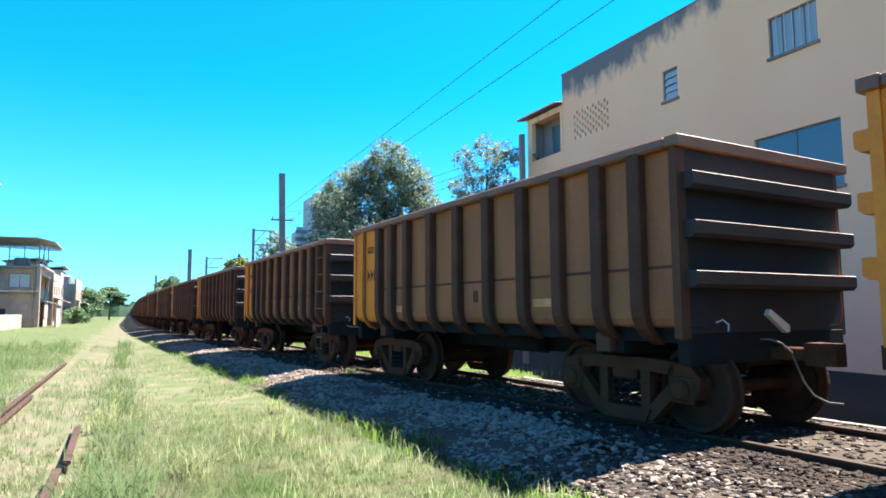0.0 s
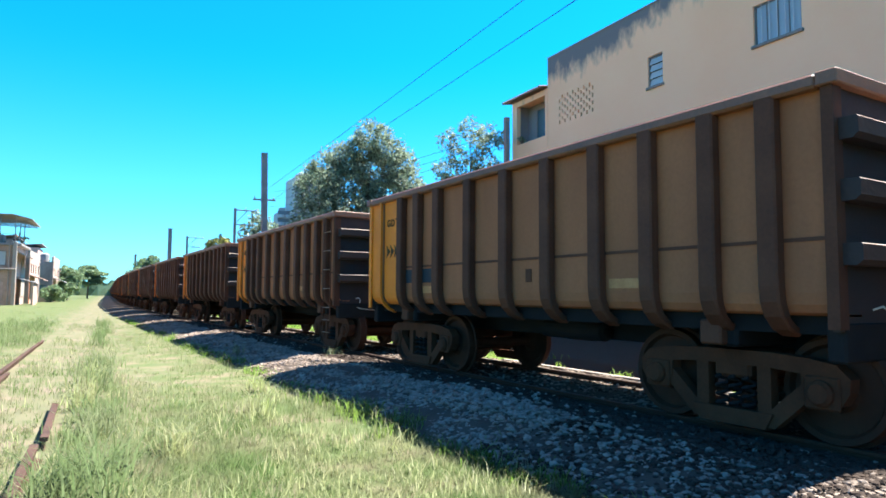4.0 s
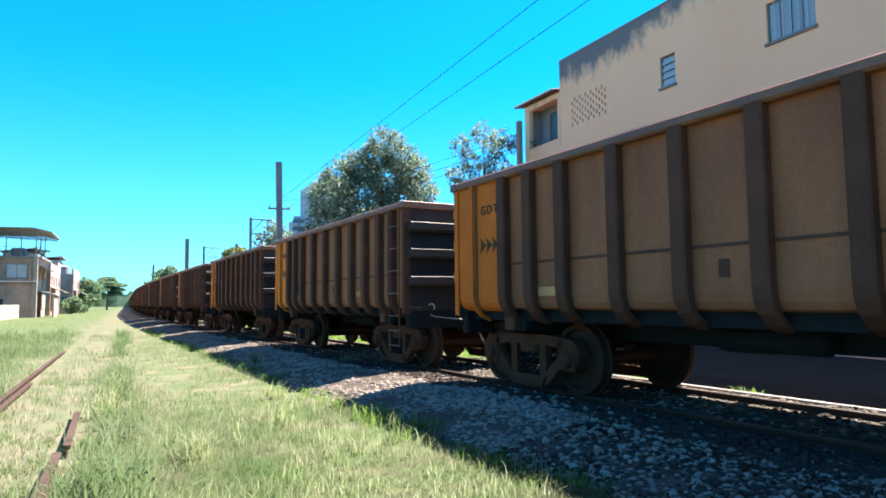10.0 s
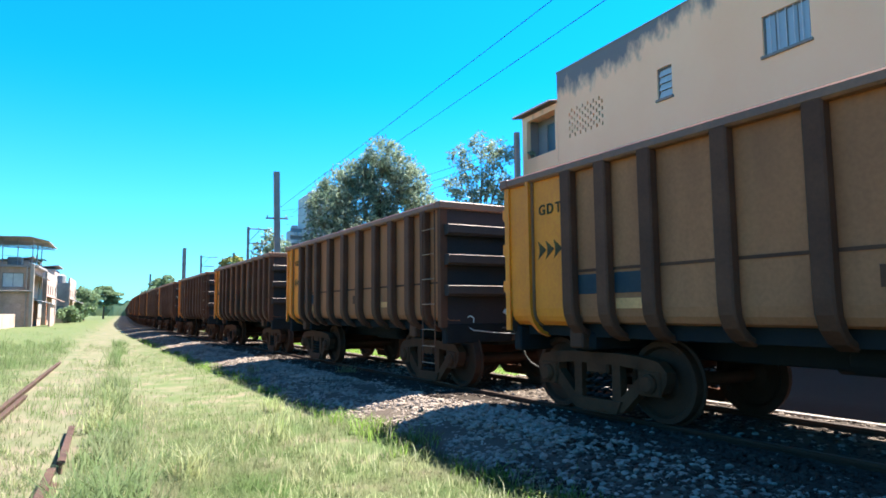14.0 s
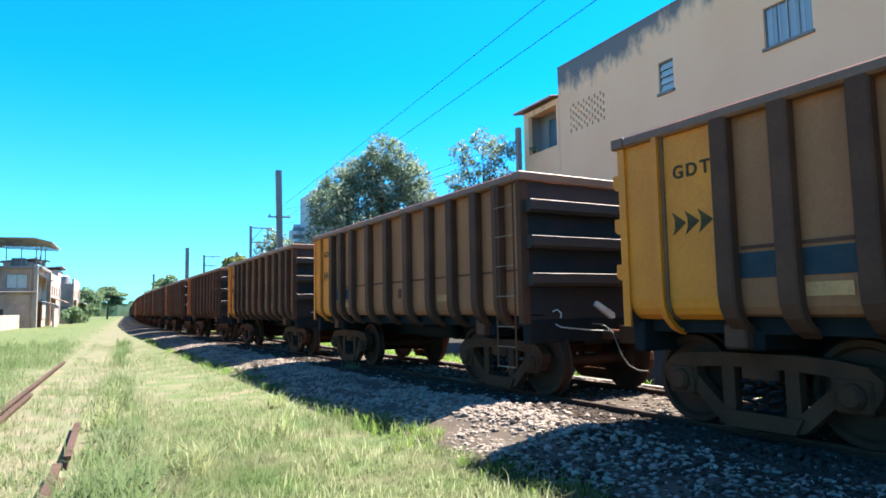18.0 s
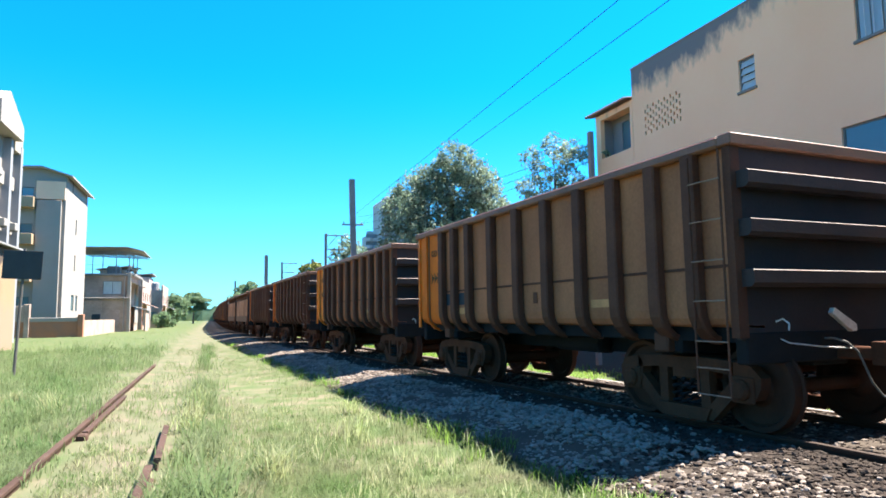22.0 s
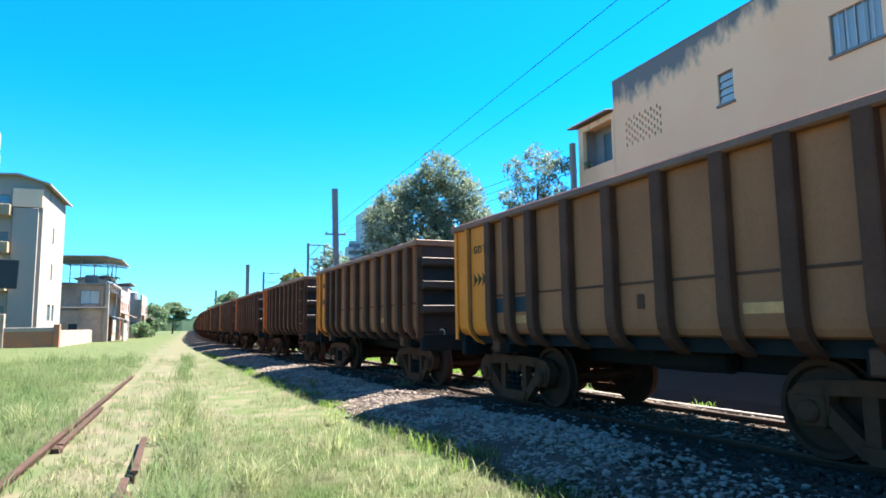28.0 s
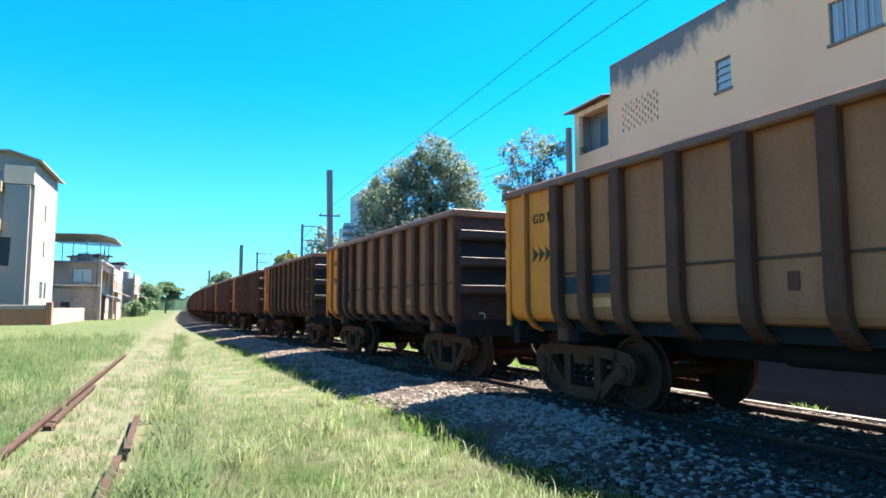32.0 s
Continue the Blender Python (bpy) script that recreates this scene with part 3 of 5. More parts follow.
def running_gear(wagon):
    """What both kinds of wagon have under the body."""
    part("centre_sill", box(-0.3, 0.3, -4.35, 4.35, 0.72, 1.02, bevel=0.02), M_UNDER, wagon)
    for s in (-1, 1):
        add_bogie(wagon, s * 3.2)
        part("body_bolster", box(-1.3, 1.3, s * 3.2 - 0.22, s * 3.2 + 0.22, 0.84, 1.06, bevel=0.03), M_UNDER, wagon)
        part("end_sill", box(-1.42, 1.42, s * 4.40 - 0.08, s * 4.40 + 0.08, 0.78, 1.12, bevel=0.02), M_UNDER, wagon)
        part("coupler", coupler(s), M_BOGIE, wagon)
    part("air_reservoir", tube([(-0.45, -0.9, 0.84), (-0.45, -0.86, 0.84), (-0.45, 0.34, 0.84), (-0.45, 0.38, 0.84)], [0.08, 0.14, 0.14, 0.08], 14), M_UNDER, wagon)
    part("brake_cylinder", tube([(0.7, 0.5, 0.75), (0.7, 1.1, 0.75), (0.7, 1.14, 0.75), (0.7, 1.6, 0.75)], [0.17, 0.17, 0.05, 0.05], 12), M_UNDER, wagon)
    # a brake hose hangs in a bow from the end, a lever sticks out above it
    pts = [(-0.28, -4.5, 1.03), (-0.26, -4.6, 1.03), (-0.18, -4.68, 0.99), (-0.10, -4.74, 0.89), (-0.06, -4.78, 0.73), (-0.03, -4.82, 0.57), (0.04, -4.88, 0.43), (0.12, -4.98, 0.36), (0.2, -5.1, 0.35)]
    part("brake_hose", tube(pts, 0.012, 7), M_HOSE, wagon, "grey rubber brake hose", smooth=True)
    part("release_lever", prism([(-0.34, 1.30), (-0.30, 1.36), (0.03, 1.18), (0.03, 1.11), (-0.03, 1.10)], -4.66, -4.60, "y"), M_LEVER, wagon, "bright bare-metal lever")
    part("hook", tube([(-1.0, -4.49, 1.22), (-0.98, -4.56, 1.25), (-0.94, -4.60, 1.20), (-0.95, -4.60, 1.13)], 0.010, 6), M_LEVER, wagon)


def end_rib(s):
    out = [(s * 4.44, -0.09), (s * 4.61, -0.09), (s * 4.655, -0.05), (s * 4.655, 0.078), (s * 4.64, 0.09), (s * 4.44, 0.09)]
    return prism(out, -1.46, 1.46, "x")


def ladder(wagon):
    """Thin rungs between two flat stiles up the side, with a hanging step below."""
    l = new("ladder")
    l.parent = wagon
    for y, z in ((-4.40, 0.44), (-3.96, 0.44)):
        part("stile", box(-1.600, -1.580, y - 0.012, y + 0.012, z, 3.05, bevel=0.004), M_RIB, l)
    rung = finish("rung", tube([(-1.598, -4.40, 0), (-1.598, -3.96, 0)], 0.008, 6), M_RUNG)
    for z in (0.46, 0.74, 1.02, 1.45, 1.88, 2.31, 2.74):
        part("rung", rung, M_RUNG, l, m=pose(0, 0, z))


def rod(wagon):
    part("lever_rod", tube([(-0.98, -4.52, 1.04), (-0.95, -4.6, 1.0), (-0.5, -4.64, 0.95), (-0.08, -4.7, 0.92)], 0.008, 6), M_LEVER, wagon)


def gondola(skin=None, paint=None):
    skin, paint = skin or M_SIDE, paint or M_YELLOW
    w = thing("gondola_wagon", "rusty brown ribbed ore gondola with a yellow end panel", "freight wagon", group="wagons of the train")
    outer, inner = panel_curve(-0.05), panel_curve(-0.085)
    mirror = Matrix.Diagonal((-1, 1, 1, 1))
    side = finish("side_panel", band(outer, inner, -HALF + 0.03, HALF - 0.03), skin)
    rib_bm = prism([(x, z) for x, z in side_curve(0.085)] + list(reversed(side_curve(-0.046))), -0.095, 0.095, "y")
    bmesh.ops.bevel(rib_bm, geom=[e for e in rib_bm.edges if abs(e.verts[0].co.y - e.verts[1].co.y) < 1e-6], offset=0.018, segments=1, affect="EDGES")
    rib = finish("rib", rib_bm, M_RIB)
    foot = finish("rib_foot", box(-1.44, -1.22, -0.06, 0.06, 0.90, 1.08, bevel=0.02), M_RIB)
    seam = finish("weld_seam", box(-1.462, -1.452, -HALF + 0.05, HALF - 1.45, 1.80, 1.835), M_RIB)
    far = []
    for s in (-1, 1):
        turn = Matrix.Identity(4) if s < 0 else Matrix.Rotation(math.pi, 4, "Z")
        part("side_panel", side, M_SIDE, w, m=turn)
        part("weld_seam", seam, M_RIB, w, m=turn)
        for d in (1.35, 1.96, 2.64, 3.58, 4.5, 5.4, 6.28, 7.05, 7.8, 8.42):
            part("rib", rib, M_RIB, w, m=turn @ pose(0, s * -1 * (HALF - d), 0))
        for y in (-3.2, 3.2):
            part("jacking_pad", box(s * 1.33 - 0.08, s * 1.33 + 0.08, y - 0.12, y + 0.12, 0.86, 1.10, bevel=0.02), M_RIB, w)
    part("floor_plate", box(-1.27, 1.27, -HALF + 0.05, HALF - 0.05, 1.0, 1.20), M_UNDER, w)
    for s in (-1, 1):
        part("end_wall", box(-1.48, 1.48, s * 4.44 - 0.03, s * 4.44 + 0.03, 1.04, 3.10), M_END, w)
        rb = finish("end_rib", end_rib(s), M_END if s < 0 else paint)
        # upward faces get a paler colour, imitating the sunlit edge of each rib
        rb.materials.append(M_LITTOP)
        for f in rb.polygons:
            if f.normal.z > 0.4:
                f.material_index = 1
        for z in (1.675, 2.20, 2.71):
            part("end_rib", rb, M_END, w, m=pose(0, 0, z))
        rim = box(-WIDE, WIDE, s * 4.47 - 0.09, s * 4.47 + 0.09, 3.075, RIM, bevel=0.012)
        part("top_rim", rim, M_RIM, w)
        part("top_rim", box(s * 1.51 - 0.07, s * 1.51 + 0.07, -4.382, 4.382, 3.073, RIM - 0.004, bevel=0.025), M_RIM, w)
        part("corner_post", prism([(-1.535, s * 4.40), (-1.535, s * 4.50), (-1.40, s * 4.50), (-1.40, s * 4.48), (-1.505, s * 4.47), (-1.505, s * 4.40)], 1.06, 3.074, "z"), paint if s > 0 else M_RIB, w)
    # the painted end of the side, with a post, letters and arrows
    coat_out, coat_in = panel_curve(0.006), panel_curve(-0.047)
    part("painted_panel", band(coat_out[1:], coat_in[1:], 4.00, 4.40), paint, w, "yellow painted end panel")
    part("painted_panel", band(coat_out[1:], coat_in[1:], 3.255, 3.885), paint, w, "yellow painted panel with dark markings")
    post = prism([(x, z) for x, z in side_curve(0.075)] + list(reversed(side_curve(0.007))), 3.90, 3.97, "y")
    part("post", post, paint, w)
    part("edge_strip", band(panel_curve(0.03)[1:], panel_curve(0.007)[1:], 3.86, 3.895), M_RIM, w)
    for i, ch in enumerate("GDT"):
        part("letter", letters(ch, 0.19, M_DARKPAINT), M_DARKPAINT, w, "black letter " + ch, m=pose(-1.512, 3.68 - 0.165 * i, 2.66))
    arrow = finish("arrow", prism([(0.08, -0.12), (-0.09, 0.0), (0.08, 0.12), (0.05, 0.045), (0.05, -0.045)], -1.5125, -1.5065, "x"), M_DARKPAINT)
    for i in range(3):
        part("arrow", arrow, M_DARKPAINT, w, m=pose(0, 3.70 - 0.16 * i, 2.13))
    part("plate", box(-1.462, -1.453, 2.04, 2.44, 1.35, 1.47), M_PLATE, w, "small pale plate")
    part("plate", box(-1.462, -1.453, -2.42, -1.92, 1.41, 1.52), M_PLATE, w, "dirty ochre reflective plate")
    part("label_frame", box(-1.462, -1.453, -0.51, -0.39, 1.50, 1.68), M_RIB, w)
    running_gear(w)
    return w


def panel_paint(w):
    """Blue name boards, which only some of the wagons carry."""
    for y in (2.88, 2.21):
        part("name_board", box(-1.462, -1.453, y - 0.21, y + 0.24, 1.53, 1.77), M_BLUEPAINT, w, "faded blue painted name board")


def hopper():
    """The two odd wagons: smooth tan sides with a dark sill and a row of slanted gussets on top."""
    w = thing("hopper_wagon", "smooth tan ore wagon with brown sill band and slanted gussets", "freight wagon", group="wagons of the train")
    for s in (-1, 1):
        turn = Matrix.Identity(4) if s < 0 else Matrix.Rotation(math.pi, 4, "Z")
        part("side_plate", box(-1.50, -1.46, -4.4, 4.4, 1.44, 2.62, bevel=0.01), M_TAN, w, m=turn)
        part("sill_band", box(-1.52, -1.44, -4.42, 4.42, 1.02, 1.435, bevel=0.012), M_BROWN, w, m=turn)
        part("top_plate", prism([(-1.34, 2.60), (-1.40, 2.60), (-1.44, 3.08), (-1.38, 3.08)], -4.4, 4.4, "y"), M_BROWN, w, m=turn)
        part("ledge", box(-1.50, -1.36, -4.4, 4.4, 2.622, 2.66, bevel=0.012), M_BROWN, w, m=turn)
        part("corner_post", tube([(-1.42, s * -4.37, 1.44), (-1.42, s * -4.37, 3.03)], 0.085, 12), M_TAN, w, m=turn, smooth=True)
        for i in range(8):
            y = -3.85 + 1.1 * i
            part("gusset", prism([(-1.47, 2.662), (-1.545, 3.04), (-1.445, 3.04), (-1.41, 2.662)], y - 0.012, y + 0.012, "y"), M_BROWN, w, m=turn)
            part("weld_seam", box(-1.508, -1.501, y - 0.02, y + 0.02, 1.46, 2.60), M_TAN, w, m=turn)
        part("top_rim", box(-WIDE, -1.40, -4.36, 4.36, 3.05, 3.146, bevel=0.02), M_RIM, w, m=turn)
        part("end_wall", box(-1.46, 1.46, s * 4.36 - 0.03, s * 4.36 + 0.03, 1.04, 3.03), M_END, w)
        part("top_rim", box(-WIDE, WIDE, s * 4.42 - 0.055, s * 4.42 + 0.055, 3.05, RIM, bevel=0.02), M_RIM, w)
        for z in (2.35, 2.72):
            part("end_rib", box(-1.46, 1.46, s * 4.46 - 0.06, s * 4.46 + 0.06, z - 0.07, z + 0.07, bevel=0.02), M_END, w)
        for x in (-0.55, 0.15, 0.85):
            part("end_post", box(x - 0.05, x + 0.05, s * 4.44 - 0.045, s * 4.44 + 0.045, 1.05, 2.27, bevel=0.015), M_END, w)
        for y in (-3.2, 0.6, 3.2):
            part("sill_bracket", box(s * 1.40 - 0.08, s * 1.40 + 0.08, y - 0.25, y + 0.25, 0.80, 1.015, bevel=0.02), M_BROWN, w)
    part("floor_plate", box(-1.44, 1.44, -4.3, 4.3, 1.0, 1.04), M_UNDER, w)
    bar = finish("number_mark", box(-1.475, -1.465, -0.035, 0.035, 2.78, 2.88), M_RIM)
    for i in range(6):
        part("number_mark", bar, M_RIM, w, m=pose(0.03, -1.95 - 0.13 * i, 0))
    part("handhold", tube([(-1.53, -3.45, 1.75), (-1.56, -3.45, 1.75), (-1.56, -3.45, 2.35), (-1.53, -3.45, 2.35)], 0.015, 6), M_RIM, w)
    l = new("end_ladder")
    l.parent = w
    for x in (-1.35, -0.85):
        part("stile", box(x - 0.012, x + 0.012, -4.60, -4.56, 0.95, 2.95, bevel=0.006), M_END, l)
    rung = finish("rung", tube([(-1.35, -4.59, 0), (-0.85, -4.59, 0)], 0.007, 6), M_LEVER)
    for k in range(7):
        part("rung", rung, M_LEVER, l, m=pose(0, 0, 1.1 + 0.3 * k))
    st = new("step_ladder")
    st.parent = w
    for y in (-4.3, -3.9):
        part("stile", box(-1.50, -1.47, y - 0.02, y + 0.02, 0.40, 1.02, bevel=0.006), M_RIB, st)
    for k in range(3):
        part("rung", finish("rung", tube([(-1.485, -4.3, 0), (-1.485, -3.9, 0)], 0.013, 6), M_RIM), M_RIM, st, m=pose(0, 0, 0.45 + 0.2 * k))
    running_gear(w)
    rod(w)
    return w


def run(t):
    """How far the train has come at t seconds."""
    slack = np.interp(t, (0, 10, 11.5, 12.7, 14, 16.5, 18, 20, 23.5, 25.5, 27.5, 32), (0, 0.05, 0.18, -0.08, -0.36, -0.24, -0.11, 0.10, 0.33, 0.2, -0.06, -0.1))
    return 0.0018 * t * t + 11.279 * t - 13.99 + float(slack)


def wagon_pose(k, t):
    y = k * SPACING - run(t) - HALF
    x, s = line(y)
    return pose(x, y, RAIL_TOP, 0, 0, -math.degrees(math.atan(s)))


FIRST, LAST, ODD_ONES = -1, 58, (27, 28)
WAGONS = {}


def build_train():
    plain = gondola()
    climb = copy_thing(plain, pose(0, 0, 0))
    ladder(climb)
    rod(climb)
    panel_paint(climb)
    climb["label"] = "rusty brown ribbed ore gondola with side ladder and yellow end"
    marked = copy_thing(plain, pose(0, 0, 0))
    panel_paint(marked)
    marked["label"] = "rusty brown ribbed ore gondola with faded blue name boards"
    rusted = gondola(M_SIDERUST, M_ORANGE)
    rusted["label"] = "orange rusted ribbed ore gondola with a rust-stained orange end panel"
    steps = gondola(None, M_ORANGE)
    ladder(steps)
    rod(steps)
    panel_paint(steps)
    steps["label"] = "rusty brown ribbed ore gondola with side ladder and orange end"
    orange = gondola(None, M_ORANGE)
    panel_paint(orange)
    orange["label"] = "rusty brown ribbed ore gondola with a rust-stained orange end"
    smooth = hopper()
    masters, used = {"plain": plain, "rusted": rusted, "climb": climb, "marked": marked, "smooth": smooth, "steps": steps, "orange": orange}, set()
    for k in range(FIRST, LAST):
        kind = "smooth" if k in ODD_ONES else "rusted" if k in (7, 8, 10) else "steps" if k in (21, 23, 25, 31) else "orange" if k in (22, 26, 32) else "climb" if k % 2 else "plain" if k in (0, 6, 12, 20, 24) else "marked"
        if kind in used:
            WAGONS[k] = copy_thing(masters[kind], wagon_pose(k, 0))
        else:
            used.add(kind)
            WAGONS[k] = masters[kind]
            WAGONS[k].matrix_basis = wagon_pose(k, 0)


build_train()
for k in (24, 26):
    for a, b, c, d in ((-1.38, -1.36, 1.42, 1.66), (-1.56, -1.38, 1.64, 1.66), (-1.50, -1.38, 1.54, 1.555), (-1.72, -1.70, 1.44, 1.66), (-1.86, -1.62, 1.64, 1.66)):
        part("chalk_stroke", box(-1.464, -1.4555, a, b, c, d), M_PLATE, WAGONS[k], "faint chalk stroke")


def motions():
    """The train rolls past; the wheels of the wagons that come near turn."""
    for k, w in WAGONS.items():
        walk(w, [(t, wagon_pose(k, t)) for t in range(33)])
        passing = (k * SPACING - HALF + 14) / 11.3
        if not -1.5 < passing < 34:
            continue
        times = sorted({0.0, 32.0, *[t / 15 for t in range(481) if passing - 1.7 < t / 15 < passing + 0.4]})
        for b in w.children:
            for o in b.children:
                if o.name.startswith("wheelset"):
                    at = o.location.copy()
                    rows, turn, last = [], 0.0, None
                    for t in times:
                        if last is not None and t - last < 0.1:
                            turn += math.degrees((run(t) - run(last)) / 0.4825)
                        last = t
                        rows.append((t, pose(*at, turn)))
                    walk(o, rows)


# ---- the cream house beside the line ----
def window_unit(parent, y0, y1, z0, z1, x, kind):
    """A window in a wall that faces -x: frame, sill, panes or louvres, bars."""
    w = new("window")
    w.parent = parent
    f = 0.05
    bm = bmesh.new()
    for a in ((y0, y0 + f, z0, z1), (y1 - f, y1, z0, z1), (y0 + f, y1 - f, z0, z0 + f), (y0 + f, y1 - f, z1 - f, z1)):
        box(x + 0.06, x + 0.12, *a, bm=bm)
    part("frame", bm, M_FRAME, w)
    part("sill", box(x - 0.07, x + 0.1, y0 - 0.06, y1 + 0.06, z0 - 0.09, z0 - 0.002, bevel=0.012), M_DARKCAP, w)
    if kind == "louvre":
        for k in range(4):
            z = z0 + f + (z1 - z0 - 2 * f) * (k + 0.5) / 4
            h = (z1 - z0) / 9
            part("louvre", prism([(x + 0.05, z - h), (x + 0.06, z - h), (x + 0.13, z + h), (x + 0.12, z + h)], y0 + f, y1 - f, "y"), M_CURTAIN, w)
    else:
        n = 4 if kind == "bars" else 2
        for k in range(n):
            a, b = y0 + f + (y1 - y0 - 2 * f) * k / n, y0 + f + (y1 - y0 - 2 * f) * (k + 1) / n
            part("pane", box(x + 0.085, x + 0.095, a + 0.012, b - 0.012, z0 + f, z1 - f), M_BARGLASS if kind == "bars" else M_BLUEGLASS, w)
            if k:
                part("mullion", box(x + 0.065, x + 0.115, a - 0.012, a + 0.012, z0 + f, z1 - f), M_FRAME, w)
        if kind == "bars":
            for k in range(5):
                c = y0 + (y1 - y0) * (k + 1) / 6
                part("window_bar", tube([(x + 0.03, c, z0 + 0.01), (x + 0.03, c, z1 - 0.01)], 0.015, 6), M_TOWER, w)
    return w


def build_house():
    h = thing("cream_house", "three-storey cream rendered house with a mouldy dark parapet", "house")
    X, top = 16.5, 11.71
    wins = ((15.63, 16.31, 8.78, 9.87, "louvre"), (10.67, 12.14, 8.83, 10.02, "bars"), (10.21, 12.79, 4.79, 6.57, "plain"), (4.06, 5.59, 8.83, 10.02, "bars"))
    holes = [w[:4] for w in wins]
    vents = []
    for i in range(13):
        for j in range(4):
            y, z = 21.27 - i * 0.1715, 8.67 + j * 0.298 + (0.149 if i % 2 else 0)
            vents.append((y - 0.041, y + 0.041, z, z + 0.165))
    wall = lambda u, v, d: (X + d, u, v)
    bm = sheet(-8.9, 18.9, -0.2, top, [w for w in holes], 0.22, wall)
    sheet(18.9, 22.1, -0.2, 8.47, [], 0.22, wall, bm)
    sheet(18.9, 22.1, 8.47, 10.25, vents, 0.22, wall, bm)
    sheet(18.9, 22.1, 10.25, top, [], 0.22, wall, bm)
    part("wall", bm, M_HOUSE, h, "cream rendered wall with dark mould running down from the top")
    # dark sheet added behind the vents in place of a shaded room
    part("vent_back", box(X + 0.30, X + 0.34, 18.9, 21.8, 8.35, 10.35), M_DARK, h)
    part("wall", sheet(X + 0.23, 27.77, -0.2, top, [], 0.22, lambda u, v, d: (u, 22.1 - d, v)), M_HOUSE, h)
    part("wall", sheet(X + 0.23, 27.77, -0.2, top, [], 0.22, lambda u, v, d: (u, -8.9 + d, v)), M_HOUSE, h)
    part("wall", sheet(-8.9, 22.1, -0.2, top, [], 0.22, lambda u, v, d: (28.0 - d, u, v)), M_HOUSE, h)
    part("roof_slab", box(X + 0.1, 27.9, -8.8, 22.0, top - 0.5, top - 0.35), M_ROOF, h)
    part("parapet_cap", box(X - 0.03, X + 0.25, -8.9, 22.13, top, top + 0.05, bevel=0.01), M_DARKCAP, h)
    for y0, y1, z0, z1, kind in wins:
        window_unit(h, y0, y1, z0, z1, X, kind)
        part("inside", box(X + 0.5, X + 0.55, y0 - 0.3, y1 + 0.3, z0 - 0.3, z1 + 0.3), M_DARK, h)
    # the balcony wing at the corner, open to the line under a tiled lean-to roof
    part("wing_wall", sheet(22.12, 24.83, -0.2, 10.44, [(22.29, 24.45, 8.41, 10.19)], 0.2, wall), M_HOUSE, h)
    part("wing_wall", sheet(X + 0.2, 22.0, -0.2, 10.44, [], 0.2, lambda u, v, d: (u, 24.83 - d, v)), M_HOUSE, h)
    part("balcony_floor", box(X + 0.2, 22.0, 22.12, 24.62, 7.33, 7.5), M_HOUSE, h)
    part("balcony_side", box(X + 0.21, X + 0.74, 24.6, 24.62, 7.51, 10.29), M_BLUEGREY, h)
    part("balcony_ceiling", box(X + 0.2, 22.0, 22.12, 24.62, 10.3, 10.4), M_HOUSE, h)
    part("balcony_back", sheet(22.12, 24.62, 7.5, 10.4, [(22.3, 23.9, 8.5, 10.0)], 0.1, lambda u, v, d: (X + 0.75 + d, u, v)), M_BLUEGREY, h)
    part("pane", box(X + 0.79, X + 0.81, 22.3, 23.9, 8.5, 10.0), M_BLUEGLASS, h)
    lean_to = new("tiled_roof")
    lean_to.parent = h
    tagged(lean_to, "lean-to roof of dark weathered clay tiles")
    course = prism([(X - 0.3, 10.46), (X - 0.3, 10.51), (22.2, 11.58), (22.2, 11.5)], 0, 0.12, "y")
    tube([(X - 0.32, 0.165, 10.515), (22.2, 0.165, 11.59)], 0.06, 6, course)
    course = finish("tile_course", course, M_TILE)
    for i in range(15):
        part("tile_course", course, M_TILE, lean_to, m=pose(0, 22.16 + i * 0.203, 0))
    pot = thing("plant_pot", "small dark potted plant on the balcony sill", "plant pot", pose(X + 0.1, 24.2, 8.41))
    part("pot", lathe([(0.06, 0), (0.09, 0.16), (0.1, 0.18)], sides=10), M_TILE, pot, m=pose(0, 0, 0, 0, -90, 0))
    part("leaves", leaf_cloud(60, 0.16, 0.14, 0.12, 0.09, (0, 0, 0.28), 5), M_LEAFB, pot)
    return h


def leaf_cloud(n, rx, ry, rz, leaf, centre, seed, clumps=8, hollow=0.55):
    """Many small bent leaves, gathered in clumps inside a lumpy crown."""
    rng = np.random.default_rng(seed)
    c = rng.normal(size=(clumps, 3))
    c /= np.linalg.norm(c, axis=1)[:, None]
    c *= rng.uniform(hollow, 1.0, (clumps, 1))
    c *= (rx, ry, rz)
    squeeze = 1 - 0.45 * np.clip(c[:, 2:] / rz, 0, 1)
    c[:, :2] *= squeeze
    c[:, 0] += 0.22 * c[:, 2]
    pick = rng.integers(0, clumps, n)
    spread = np.array((rx, ry, rz)) * (1.25 / max(clumps, 2) ** 0.42)
    d = rng.normal(size=(n, 3))
    d /= np.linalg.norm(d, axis=1)[:, None]
    pos = c[pick] + d * spread * rng.uniform(0.35, 1.0, (n, 1)) ** 0.5 + centre
    a = rng.normal(size=(n, 3))
    a /= np.linalg.norm(a, axis=1)[:, None]
    b = np.cross(a, rng.normal(size=(n, 3)))
    b /= np.linalg.norm(b, axis=1)[:, None]
    size = leaf * rng.uniform(0.6, 1.3, (n, 1))
    up = np.cross(a, b) * size * 0.25
    quad = np.stack([pos - a * size, pos + b * size * 0.45 + up, pos + a * size, pos - b * size * 0.45 + up], 1)
    verts = quad.reshape(-1, 3)
    faces = np.arange(n * 4).reshape(-1, 4)
    faces = np.concatenate([faces[:, [0, 1, 2]], faces[:, [0, 2, 3]]])
    return raw("crown", verts.tolist(), faces.tolist(), M_LEAF)


